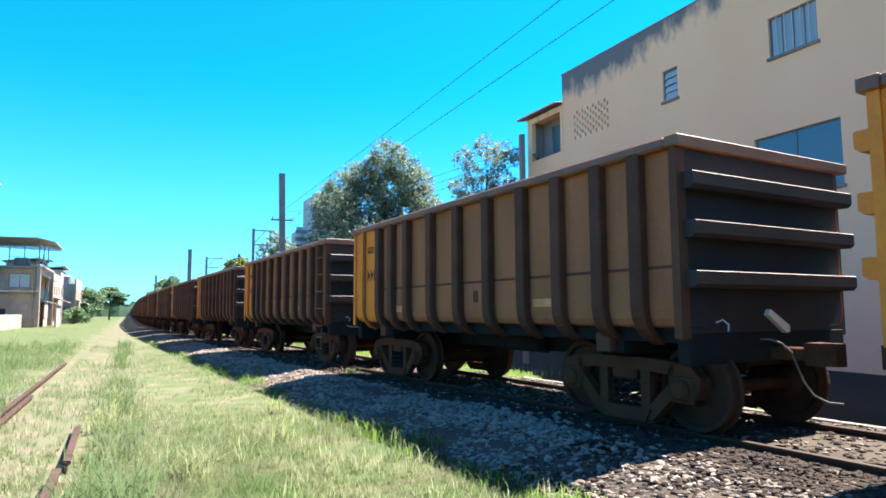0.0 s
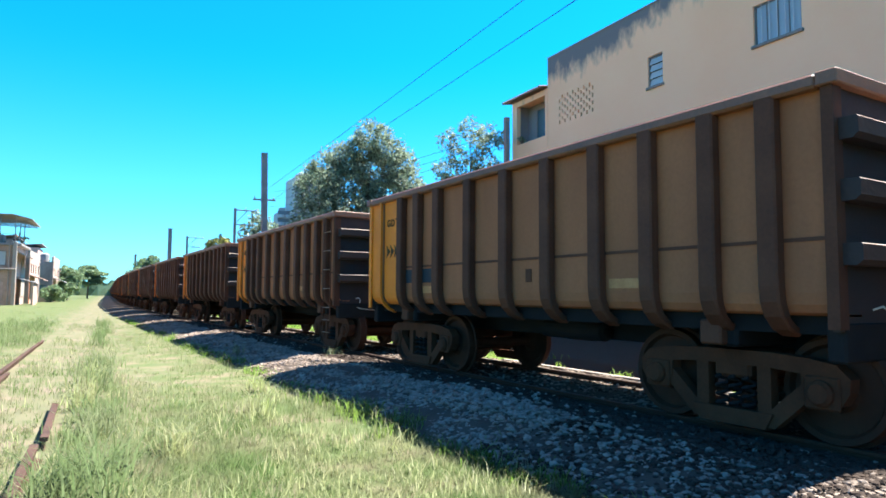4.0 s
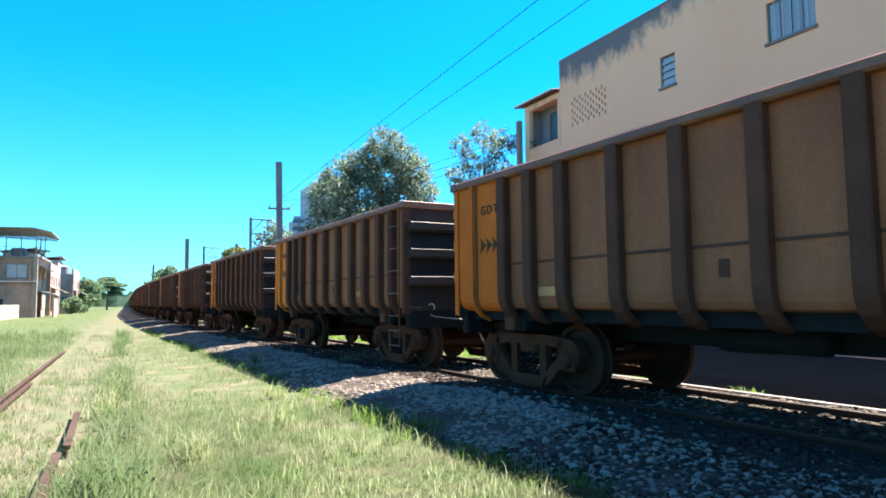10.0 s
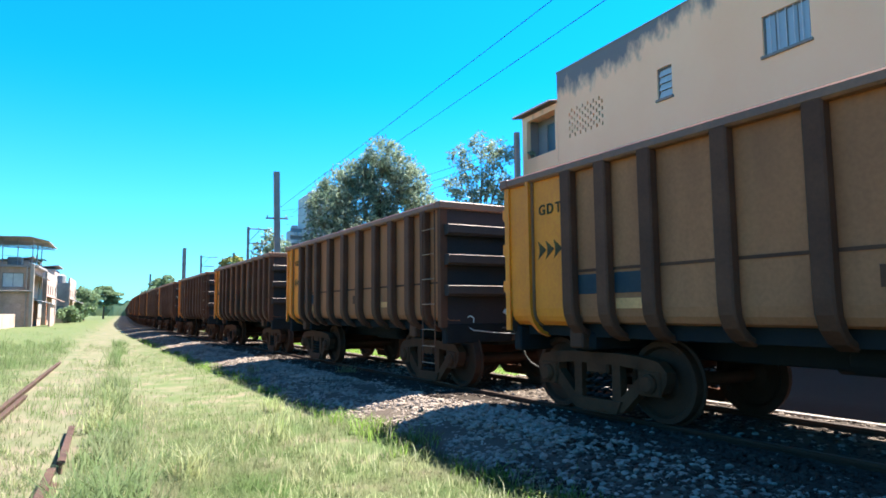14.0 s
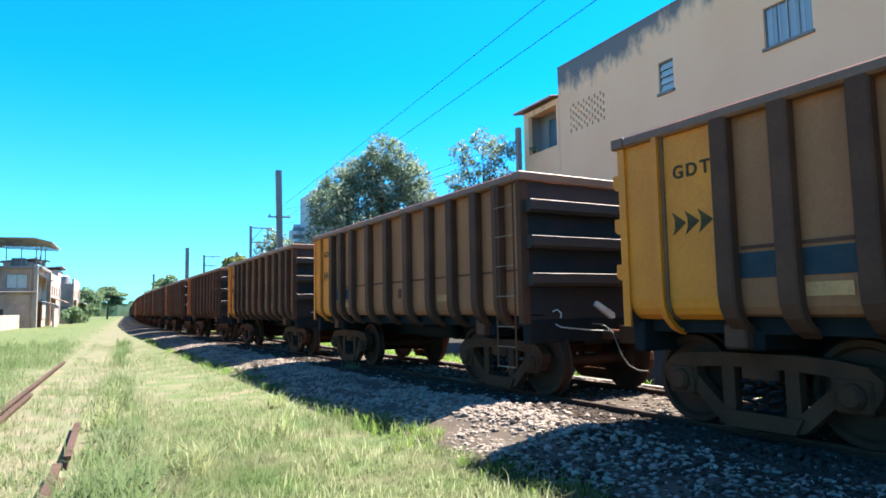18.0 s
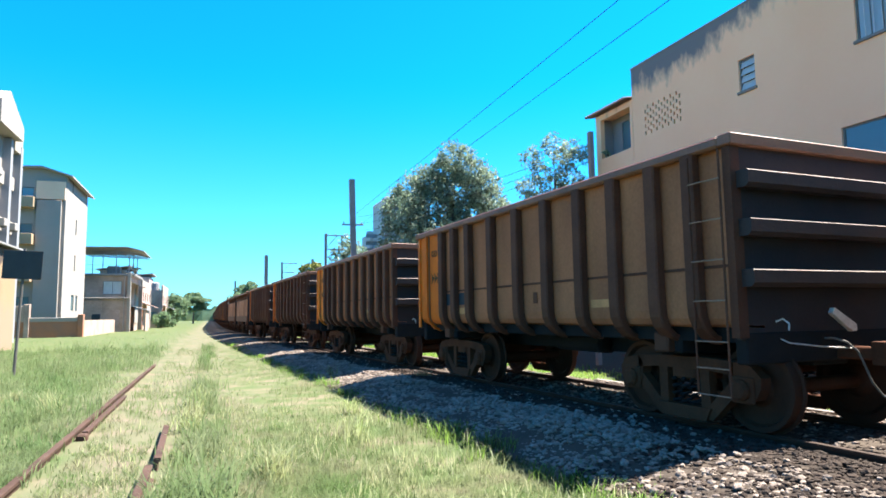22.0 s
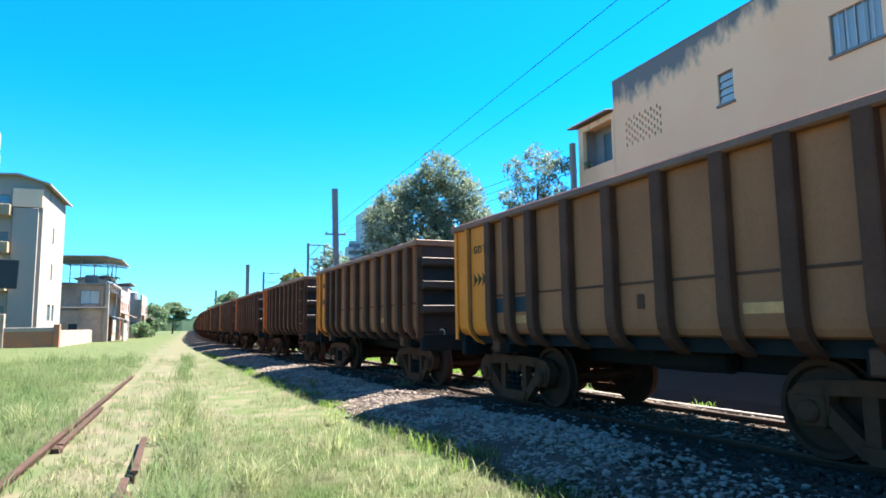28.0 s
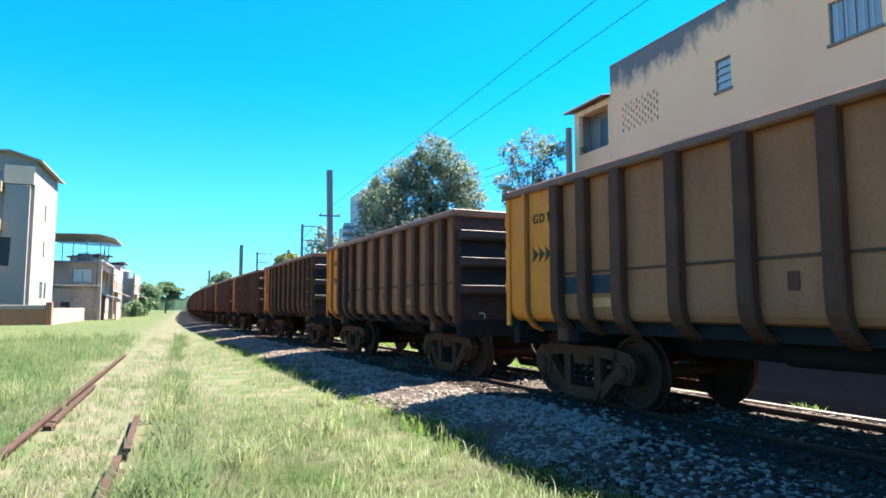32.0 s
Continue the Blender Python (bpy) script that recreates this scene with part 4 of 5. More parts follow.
def tree(at, tall, rx, rz, leaf, n, seed, label, mat, trunk=0.22, clumps=30, lean=0.0, flat=1.0):
    x, y = at
    t = thing("tree", label, "tree", pose(x, y, -0.05))
    rng = random.Random(seed)
    mid = tall - rz
    bm = tube([(0, 0, 0), (0.05, 0.03, mid * 0.4), (lean * 0.5, 0.1, mid * 0.8), (lean, 0, mid + rz * 0.4)], [trunk, trunk * 0.8, trunk * 0.55, trunk * 0.2], 9)
    for k in range(9):
        a, r = rng.uniform(0, math.tau), rng.uniform(0.55, 0.9)
        z0 = mid * rng.uniform(0.55, 0.95)
        tip = (lean + rx * r * math.cos(a), rx * r * math.sin(a), mid + rz * rng.uniform(-0.4, 0.6))
        tube([(lean * 0.5, 0, z0), ((tip[0] + lean) * 0.45, tip[1] * 0.5, (z0 + tip[2]) / 2), tip], [trunk * 0.4, trunk * 0.22, trunk * 0.06], 6, bm)
    part("trunk", bm, M_BARK, t, "bark-covered trunk with limbs")
    me = leaf_cloud(n, rx, rx * flat, rz, leaf, (lean, 0, mid), seed, clumps)
    me.materials.clear()
    me.materials.append(mat)
    part("crown", me, mat, t)
    return t


def mould_shade_wall(name="mouldy_render", base=(0.97, 0.575, 0.35), other=(0.93, 0.52, 0.305), lo=12.4, hi=13.15, dark=(0.19, 0.175, 0.17), foot=None, corner=None):
    """Cream render on which dark mould runs down from the parapet in uneven tongues. On the shed the dark top also
    paints in the eave's shade.
    """
    m = material(name, base, 0.9, 0.0, other, 70, 0.4, 0.7, 0.05)
    n, link = m.node_tree.nodes, m.node_tree.links.new
    p = n["Principled BSDF"]
    was = p.inputs["Base Color"].links[0].from_socket
    coord = n.new("ShaderNodeTexCoord")
    split = n.new("ShaderNodeSeparateXYZ")
    link(coord.outputs["Object"], split.inputs[0])
    ns = n.new("ShaderNodeTexNoise")
    ns.inputs["Scale"].default_value, ns.inputs["Detail"].default_value, ns.inputs["Roughness"].default_value = 1.3, 9, 0.66
    mapping = n.new("ShaderNodeMapping")
    mapping.inputs["Scale"].default_value = (1, 1, 0.5)
    link(coord.outputs["Object"], mapping.inputs[0])
    link(mapping.outputs[0], ns.inputs["Vector"])
    add = n.new("ShaderNodeMath")
    add.operation = "MULTIPLY_ADD"
    link(ns.outputs["Fac"], add.inputs[0])
    add.inputs[1].default_value = 3.2
    link(split.outputs["Z"], add.inputs[2])
    if corner:
        along, more = n.new("ShaderNodeMapRange"), n.new("ShaderNodeMath")
        along.inputs["From Min"].default_value, along.inputs["From Max"].default_value = corner
        along.inputs["To Min"].default_value, along.inputs["To Max"].default_value = -1.0, 0.42
        link(split.outputs["Y"], along.inputs[0])
        more.operation = "ADD"
        link(split.outputs["Z"], more.inputs[0])
        link(along.outputs[0], more.inputs[1])
        link(more.outputs[0], add.inputs[2])
    span = n.new("ShaderNodeMapRange")
    span.inputs["From Min"].default_value, span.inputs["From Max"].default_value = lo, hi
    link(add.outputs[0], span.inputs[0])
    mix = n.new("ShaderNodeMix")
    mix.data_type = "RGBA"
    link(span.outputs[0], mix.inputs["Factor"])
    link(was, mix.inputs["A"])
    mix.inputs["B"].default_value = (*dark, 1)
    if foot:
        low, stain = n.new("ShaderNodeMapRange"), n.new("ShaderNodeMix")
        low.inputs["From Min"].default_value, low.inputs["From Max"].default_value = foot
        low.inputs["To Max"].default_value = 0.85
        link(add.outputs[0], low.inputs[0])
        stain.data_type = "RGBA"
        link(low.outputs[0], stain.inputs["Factor"])
        link(mix.outputs["Result"], stain.inputs["A"])
        stain.inputs["B"].default_value = (0.26, 0.185, 0.13, 1)
        mix = stain
    link(mix.outputs["Result"], p.inputs["Base Color"])
    return m


M_HOUSE = mould_shade_wall(corner=(9.0, 19.0))
# the shed's dark upper band is mould plus painted shade of the eave
M_SHED = mould_shade_wall("mouldy_shaded_ochre", (0.33, 0.215, 0.12), (0.25, 0.165, 0.10), 5.85, 6.25, (0.085, 0.062, 0.05), foot=(4.3, 3.4))
build_house()
def lobed_tree(at, turn, lobes, leaf, per, seed, label, mat, trunk, twig):
    """A crown of leafy lobes (across, height, radius), each made of many small twigs with leaves round them."""
    t = thing("tree", label, "tree", pose(*at, -0.05, 0, 0, turn))
    rng = np.random.default_rng(seed)
    mid = min(z for u, z, r in lobes)
    bm = tube([(0, 0, 0), (0.06, 0.04, mid * 0.5), (-0.05, 0, mid), (0.15, 0, mid + 2.4)], [trunk, trunk * 0.8, trunk * 0.6, trunk * 0.2], 9)
    spots, ways = [], []
    for u, z, r in lobes:
        v = rng.uniform(-1.0, 1.0) * r
        tube([(0, 0, mid * 0.75), (u * 0.4, v * 0.4, (mid * 0.8 + z) / 2), (u, v, z)], [trunk * 0.38, trunk * 0.2, trunk * 0.05], 6, bm)
        r *= 1.1
        count = int(per * r * r)
        d = rng.normal(size=(count, 3))
        d /= np.linalg.norm(d, axis=1)[:, None]
        centre = np.array((u, v, z)) + d * r * rng.uniform(0.45, 1.08, (count, 1)) ** 0.6 * (1, 1.15, 0.9)
        spots.append(centre)
        ways.append(d)
    part("trunk", bm, M_BARK, t, "bark-covered trunk with limbs")
    c, d = np.concatenate(spots), np.concatenate(ways)
    k = 9
    n = len(c) * k
    pos = np.repeat(c, k, 0) + rng.normal(size=(n, 3)) * twig
    a = np.repeat(d, k, 0) + rng.normal(size=(n, 3)) * 0.8 - (0, 0, 0.35)
    a /= np.linalg.norm(a, axis=1)[:, None]
    b = np.cross(a, rng.normal(size=(n, 3)))
    b /= np.linalg.norm(b, axis=1)[:, None]
    size = leaf * rng.uniform(0.6, 1.35, (n, 1))
    fold = np.cross(a, b) * size * 0.22
    v = np.stack([pos - a * size, pos + b * size * 0.42 + fold, pos + a * size, pos - b * size * 0.42 + fold], 1).reshape(-1, 3)
    f = np.arange(n * 4).reshape(-1, 4)
    f = np.concatenate([f[:, [0, 1, 2]], f[:, [0, 2, 3]]])
    part("crown", raw("crown", v.tolist(), f.tolist(), mat), mat, t)
    return t


BROAD = ((-2.5, 7.0, 1.2), (-2.1, 8.2, 1.0), (-1.1, 8.8, 1.0), (-0.3, 9.4, 0.9), (0.35, 10.0, 0.95), (1.2, 9.4, 0.9), (1.7, 8.6, 1.0), (2.2, 7.6, 0.9), (0.4, 8.3, 1.3), (-0.9, 7.4, 1.4), (1.2, 7.0, 1.3), (-2.4, 5.6, 1.3), (-0.9, 5.8, 1.4), (0.7, 5.6, 1.4), (2.2, 6.1, 1.1))
SLIM = ((-0.9, 8.6, 0.45), (-1.2, 7.4, 0.5), (-0.5, 7.9, 0.5), (0.1, 9.3, 0.5), (0.8, 9.0, 0.45), (1.3, 8.6, 0.4), (0.5, 8.3, 0.5), (0.0, 7.3, 0.6), (0.9, 7.5, 0.6), (1.4, 7.0, 0.5), (-0.7, 6.6, 0.6), (0.4, 6.4, 0.8), (1.2, 6.1, 0.7), (-0.3, 5.6, 0.8))
lobed_tree((12.35, 33.0), -20, BROAD, 0.10, 150, 11, "leafy tree with small silvery green leaves, behind the train", M_LEAF, 0.24, 0.11)
lobed_tree((14.5, 25.4), -30, SLIM, 0.08, 150, 12, "slender sparse tree beside the cream house", M_LEAF, 0.12, 0.09)
tree((14.0, 69.0), 10.2, 2.4, 3.0, 0.25, 1800, 13, "thin pale tree beside the line", M_LEAF, 0.15, clumps=16)
tree((13.0, 90.0), 8.8, 1.6, 1.2, 0.25, 900, 14, "small tree in yellow blossom beside the line", M_BLOSSOM, 0.12, clumps=10)


# ---- masts and wires ----
def mast(x, y, tall, wide, arms, label, tilt=0.0):
    m = thing("mast", label, "utility pole", pose(x, y, -0.05, 0, tilt, 0))
    part("pole", prism([(-wide / 2, -wide / 2), (wide / 2, -wide / 2), (wide / 2, wide / 2), (-wide / 2, wide / 2)], 0, tall, "z"), M_POLE, m)
    for z, a, b in arms:
        part("cross_arm", box(a, b, -0.06, 0.06, z - 0.05, z + 0.05, bevel=0.01), M_POLE, m)
        for k in range(3):
            d = a + (b - a) * (0.08 + 0.42 * k)
            part("insulator", lathe([(0.03, 0), (0.05, 0.05), (0.03, 0.08), (0.05, 0.12), (0.02, 0.17)], sides=8), M_WHITE, m, m=pose(d, 0, z + 0.05, 0, -90, 0))
    if arms and arms[0][1] > -0.5:
        (z1, a, b), (z0, c, d) = arms[:2]
        part("brace", tube([(0, 0, z0 + 0.05), (b * 0.55, 0, z1 - 0.05)], 0.035, 5), M_POLE, m)
        part("brace", tube([(0, 0, z0 - 0.9), (d * 0.6, 0, z0 - 0.05)], 0.03, 5), M_POLE, m)
    return m


mast(9.35, 44.0, 11.1, 0.36, [(7.9, -0.75, 0.75)], "tall square concrete mast with one short cross arm", -1.2)
mast(10.95, 16.8, 7.15, 0.14, [], "bare dark pole beside the cream house")
mast(10.3, 62.0, 9.5, 0.22, [(9.35, -0.1, 2.0), (8.0, -0.1, 1.8)], "steel mast with two long one-sided arms")
mast(7.0, 91.0, 10.0, 0.45, [], "plain grey concrete mast")
mast(9.6, 96.0, 9.5, 0.25, [(9.3, -0.1, 2.2), (8.0, -0.1, 1.8)], "steel mast with two long one-sided arms")
mast(14.3, 98.0, 10.2, 0.3, [], "plain grey concrete mast")
mast(5.3, 160.0, 10.2, 0.4, [], "plain grey concrete mast")
mast(7.05, -25.0, 9.5, 0.3, [(7.9, -0.75, 0.75)], "tall square concrete mast with one short cross arm")


def wire(a, b, sag, thick, label):
    pts = [Vector(a).lerp(Vector(b), i / 24) - Vector((0, 0, sag * 4 * (i / 24) * (1 - i / 24))) for i in range(25)]
    ob = new("overhead_wire", finish("overhead_wire", tube(pts, thick, 5), M_WIRE))
    return tagged(ob, label, "wire", "overhead wires")


wire((9.95, 44, 8.05), (7.85, -25, 8.15), 0.05, 0.009, "black overhead wire strung between masts")
wire((9.25, 44, 8.5), (7.2, -25, 8.3), 0.05, 0.009, "black overhead wire strung between masts")
for i in range(3):
    wire((10.95, 16.8, 6.7 - 0.25 * i), (9.5, 44, 8.4 - 0.5 * i), 0.3, 0.007, "thin wire from the house pole to a mast")


# ---- what stands far off beyond the train ----
def tower(x, y, wide, tall, floors):
    """A slim tower whose rounded balconies stand out on every floor, in two bows side by side."""
    t = thing("apartment_tower", "distant white apartment tower with stacked rounded balconies", "building", pose(x, y, 0))
    part("wall", box(-wide / 2, wide / 2, 0, wide, 0, tall, bevel=0.3), M_TOWER, t)
    part("roof_house", box(-wide * 0.3, wide * 0.1, 1.5, wide * 0.6, tall - 0.1, tall + 2.2, bevel=0.2), M_TOWER, t)
    bow = [(-0.5 * wide, 0.0)]
    for c in (-0.25, 0.25):
        bow += [(c * wide + 0.25 * wide * math.sin(a), -1.9 * math.cos(a)) for a in (-1.4, -1.0, -0.5, 0.0, 0.5, 1.0, 1.4)]
    bow += [(0.5 * wide, 0.0)]
    slab = finish("balcony", prism(bow, 0.0, 1.25, "z"), M_TOWER)
    dark = finish("window", box(-wide * 0.46, wide * 0.46, -0.06, 0.02, 0, 1.6), M_BLUEGREY)
    for f in range(floors):
        z = tall * (f + 0.3) / floors
        part("balcony", slab, M_TOWER, t, m=pose(0, 0, z))
        part("window", dark, M_BLUEGREY, t, m=pose(0, -0.02, z + 1.26))


tower(68.5, 244.0, 13.0, 46.5, 16)
tower(60.2, 250.0, 6.0, 33.0, 11)


def small_house(x0, x1, y0, y1, eave, ridge, label, wall_mat, roof_mat):
    h = thing("house", label, "house", pose(0, 0, -0.1))
    part("wall", prism([(x0, 0), (x1, 0), (x1, eave), ((x0 + x1) / 2, ridge - 0.15), (x0, eave)], y0, y1, "y"), wall_mat, h)
    for s, a in ((-1, x0), (1, x1)):
        part("roof", prism([(a + s * 0.35, eave - 0.1), (a + s * 0.35, eave + 0.02), ((x0 + x1) / 2, ridge), ((x0 + x1) / 2, ridge - 0.12)], y0 - 0.3, y1 + 0.3, "y"), roof_mat, h)
    return h


small_house(19.3, 26.7, 27.3, 34.3, 6.4, 8.45, "low cream house with a grey pitched roof behind the train", M_WALL, M_ROOF)


# ---- the buildings across the disused track ----
def far_window(parent, face, a0, a1, z0, z1, plane, pane_mat, frame_mat=None):
    """A window in a wall that faces +x ('east') or -y ('south'), set back in its opening."""
    w = new("window")
    w.parent = parent
    m = (lambda d0, d1, a, b, c, e: (plane - d1, plane - d0, a, b, c, e)) if face == "east" else (lambda d0, d1, a, b, c, e: (a, b, plane + d0, plane + d1, c, e))
    bm = bmesh.new()
    for a, b, c, e in ((a0, a0 + 0.07, z0, z1), (a1 - 0.07, a1, z0, z1), (a0 + 0.07, a1 - 0.07, z0, z0 + 0.07), (a0 + 0.07, a1 - 0.07, z1 - 0.07, z1)):
        box(*m(0.05, 0.14, a, b, c, e), bm=bm)
    part("frame", bm, frame_mat or M_FRAME, w)
    mid = (a0 + a1) / 2
    for a, b in ((a0 + 0.07, mid - 0.02), (mid + 0.02, a1 - 0.07)):
        part("pane", box(*m(0.09, 0.11, a, b, z0 + 0.07, z1 - 0.07)), pane_mat, w)
    return w


def block(name, label, x0, x1, y0, y1, top, mat, east=(), south=(), pane=None, category="building"):
    """A flat-topped house with openings in the walls towards the line and towards the near end."""
    h = thing(name, label, category)
    part("wall", sheet(y0, y1, -0.2, top, [w[:4] for w in east], 0.25, lambda u, v, d: (x1 - d, u, v)), mat, h)
    part("wall", sheet(x0, x1 - 0.26, -0.2, top, [w[:4] for w in south], 0.25, lambda u, v, d: (u, y0 + d, v)), mat, h)
    part("wall", sheet(x0, x1 - 0.26, -0.2, top, [], 0.25, lambda u, v, d: (u, y1 - d, v)), mat, h)
    part("wall", sheet(y0 + 0.26, y1 - 0.26, -0.2, top, [], 0.25, lambda u, v, d: (x0 + d, u, v)), mat, h)
    part("roof_slab", box(x0 + 0.26, x1 - 0.26, y0 + 0.26, y1 - 0.26, top - 0.5, top - 0.3), M_ROOF, h)
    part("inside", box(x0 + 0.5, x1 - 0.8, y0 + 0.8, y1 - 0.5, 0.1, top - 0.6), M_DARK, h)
    for a0, a1, z0, z1 in east:
        far_window(h, "east", a0, a1, z0, z1, x1, pane or M_GLASS)
    for a0, a1, z0, z1 in south:
        far_window(h, "south", a0, a1, z0, z1, y0, pane or M_GLASS)
    return h


def air_conditioner(x, y, z):
    a = thing("air_conditioner", "boxy white air conditioner on a wall bracket", "air conditioner", pose(x, y, z))
    part("case", box(0, 0.45, -0.35, 0.35, 0, 0.5, bevel=0.03), M_WHITE, a)
    part("grille", box(0.45, 0.46, -0.28, 0.28, 0.06, 0.44), M_GREY, a)
    part("bracket", box(-0.25, 0.4, -0.25, 0.25, -0.06, -0.002), M_DARKFRAME, a)


# ochre shed: a long wall with patched-up openings and a thin dark roof edge
shed = thing("ochre_shed", "long ochre rendered building with blotched walls and a dark roof edge", "building")
part("wall", sheet(20.0, 39.0, -0.2, 5.15, [(30.3, 30.6, 2.2, 2.75), (33.2, 33.5, 2.2, 2.75), (36.0, 36.3, 2.2, 2.75)], 0.25, lambda u, v, d: (-9.6 - d, u, v)), M_SHED, shed)
part("wall", sheet(-16.0, -9.86, -0.2, 5.15, [], 0.25, lambda u, v, d: (u, 39.0 - d, v)), M_SHED, shed)
part("wall", sheet(-16.0, -9.86, -0.2, 5.15, [], 0.25, lambda u, v, d: (u, 20.0 + d, v)), M_SHED, shed)
part("roof", prism([(-9.3, 5.16), (-9.3, 5.26), (-16.2, 6.1), (-16.2, 6.0)], 19.7, 39.3, "y"), M_ROOF, shed)
for y in (30.45, 33.35, 36.15):
    part("vent_back", box(-9.95, -9.90, y - 0.3, y + 0.3, 2.0, 2.9), M_DARK, shed)

# grey four-storey block: bays of windows between piers, a heavy parapet and a gabled front over them
east = []
for f in range(4):
    for y0, y1 in ((42.0, 43.7), (45.0, 46.7), (47.1, 47.8), (49.3, 50.3)):
        east.append((y0, y1, 2.3 + 3.0 * f, 4.0 + 3.0 * f))
grey = block("apartment_block", "grey and white four-storey apartment block with recessed window bays", -24.0, -13.0, 41.6, 51.2, 14.95, M_GREY, east=east, pane=M_BLUEGLASS)
part("parapet", box(-13.0, -12.55, 41.6, 44.4, 13.6, 14.95, bevel=0.02), M_WHITE, grey)
part("gable", prism([(44.4, 13.5), (49.4, 13.5), (49.4, 14.4), (46.1, 15.9), (44.4, 14.9)], -12.995, -12.1, "x"), M_WHITE, grey)
part("parapet", box(-13.0, -12.55, 49.4, 51.2, 12.9, 14.2, bevel=0.02), M_WHITE, grey)
part("roof_edge", box(-24.1, -13.2, 41.45, 41.59, 14.6, 15.1, bevel=0.02), M_ROOF, grey)
for y in (44.3, 48.6, 50.95):
    part("pier", box(-13.0, -12.5, y - 0.24, y + 0.24, 0, 13.45, bevel=0.02), M_BLUEGREY, grey)
for f in range(4):
    for y0, y1 in ((41.7, 44.0), (44.6, 48.3), (48.9, 50.6)):
        part("spandrel", box(-13.0, -12.8, y0, y1, 1.3 + 3.0 * f, 2.2 + 3.0 * f, bevel=0.02), M_WHITE, grey)
for y, z in ((42.6, 7.4), (45.6, 4.5), (47.4, 7.5), (49.8, 4.5), (42.6, 10.4), (45.8, 10.5), (49.8, 7.5)):
    air_conditioner(-12.78, y, z)

# white block with a thin roof
east2 = [(73.0, 73.6, 10.0, 11.6), (73.0, 73.6, 6.4, 8.0), (72.2, 73.6, 2.4, 4.0), (74.4, 75.4, 2.4, 4.0)]
south2 = [(-17.6, -15.6, z, z + 1.8) for z in (12.0, 8.6, 5.2, 1.9)]
white = block("apartment_block", "white four-storey apartment block under a thin projecting roof", -24.0, -13.0, 68.0, 79.0, 14.6, M_WHITE, east=east2, south=south2)
part("roof", prism([(-24.4, 15.05), (-24.4, 15.2), (-15.0, 15.75), (-12.4, 14.95), (-12.4, 14.82), (-15.0, 15.6)], 67.4, 79.6, "y"), M_GREY, white)
part("gable_wall", prism([(-24.0, 14.602), (-13.0, 14.602), (-13.0, 14.98), (-15.0, 15.59), (-24.0, 15.06)], 68.05, 78.9, "y"), M_WHITE, white)
for z in (13.0, 9.6, 6.2):
    part("balcony", box(-18.4, -15.4, 67.0, 67.98, z - 1.2, z - 0.2, bevel=0.03), M_OCHRE, white)
part("pilaster", box(-15.3, -13.3, 67.7, 67.995, 0, 12.6, bevel=0.02), M_WHITE, white)
part("top_band", box(-15.4, -13.02, 67.75, 67.99, 12.7, 14.4, bevel=0.02), M_WALL, white)
part("rail", tube([(-12.9, 68.5, 14.9), (-12.9, 70.5, 14.9), (-12.9, 70.5, 13.8)], 0.03, 5), M_DARKFRAME, white)

# low garden wall of brick and old render
gw = thing("garden_wall", "low weathered wall of bare brick with flaking render", "wall")
part("brickwork", box(-22.0, -10.4, 63.0, 63.3, -0.2, 1.4), M_BRICK, gw)
part("coping", box(-22.0, -14.6, 62.96, 63.34, 1.402, 2.75, bevel=0.03), M_ROUGH, gw, "flaking grey render")
part("coping", box(-14.59, -10.4, 62.97, 63.33, 1.402, 1.75, bevel=0.03), M_GREY, gw)
part("brickwork", box(-10.7, -10.4, 63.31, 83.0, -0.2, 1.5), M_ROUGH, gw)
part("pier", box(-14.75, -14.35, 62.9, 63.4, 0.0, 2.9, bevel=0.03), M_ROUGH, gw)
part("pier", box(-10.75, -10.3, 62.85, 63.42, 0.0, 2.0, bevel=0.03), M_BRICK, gw)

# two-storey house with an open roof terrace under a sheet canopy
east3 = [(86.0, 87.5, 1.2, 3.0), (89.0, 90.2, 4.0, 5.4)]
south3 = [(-11.9, -9.9, 4.4, 6.0)]
terrace = block("terrace_house", "unfinished two-storey house with a roof terrace under a dark canopy", -14.5, -9.0, 84.0, 93.0, 6.6, M_ROUGH, east=east3, south=south3, pane=M_CURTAIN)
part("slab", box(-14.9, -8.5, 83.6, 93.3, 6.602, 6.85, bevel=0.03), M_ROOF, terrace)
part("canopy", prism([(-15.2, 9.82), (-15.2, 9.9), (-9.4, 10.0), (-7.6, 9.55), (-7.6, 9.47), (-9.4, 9.92)], 83.4, 93.4, "y"), M_WHITE, terrace)
for x, y in ((-14.4, 84.2), (-12.0, 84.2), (-10.6, 84.2), (-9.2, 84.2), (-9.2, 88.5), (-9.2, 92.8), (-14.4, 92.8)):
    part("post", tube([(x, y, 6.85), (x, y, 9.8)], 0.06, 6), M_BLUEGREY, terrace)
part("water_tank", box(-11.8, -10.4, 86.0, 87.4, 6.86, 7.9, bevel=0.1), M_DARKCAP, terrace)
part("lower_front", box(-11.9, -9.3, 83.7, 83.98, -0.2, 3.9), M_ROUGH, terrace)
part("lower_front", box(-14.5, -11.92, 83.72, 83.98, -0.2, 3.7), M_PINK, terrace)
part("ledge", box(-14.6, -8.9, 83.2, 83.69, 3.92, 4.06, bevel=0.02), M_GREY, terrace)
part("column", box(-9.28, -8.9, 83.5, 83.98, -0.2, 7.0, bevel=0.02), M_WHITE, terrace)
part("awning", prism([(-8.99, 5.9), (-8.99, 6.0), (-7.4, 5.2), (-7.4, 5.1)], 84.2, 92.8, "y"), M_WHITE, terrace)
part("brick_patch", box(-8.99, -8.94, 84.4, 88.4, 0.0, 3.2), M_BRICK, terrace)
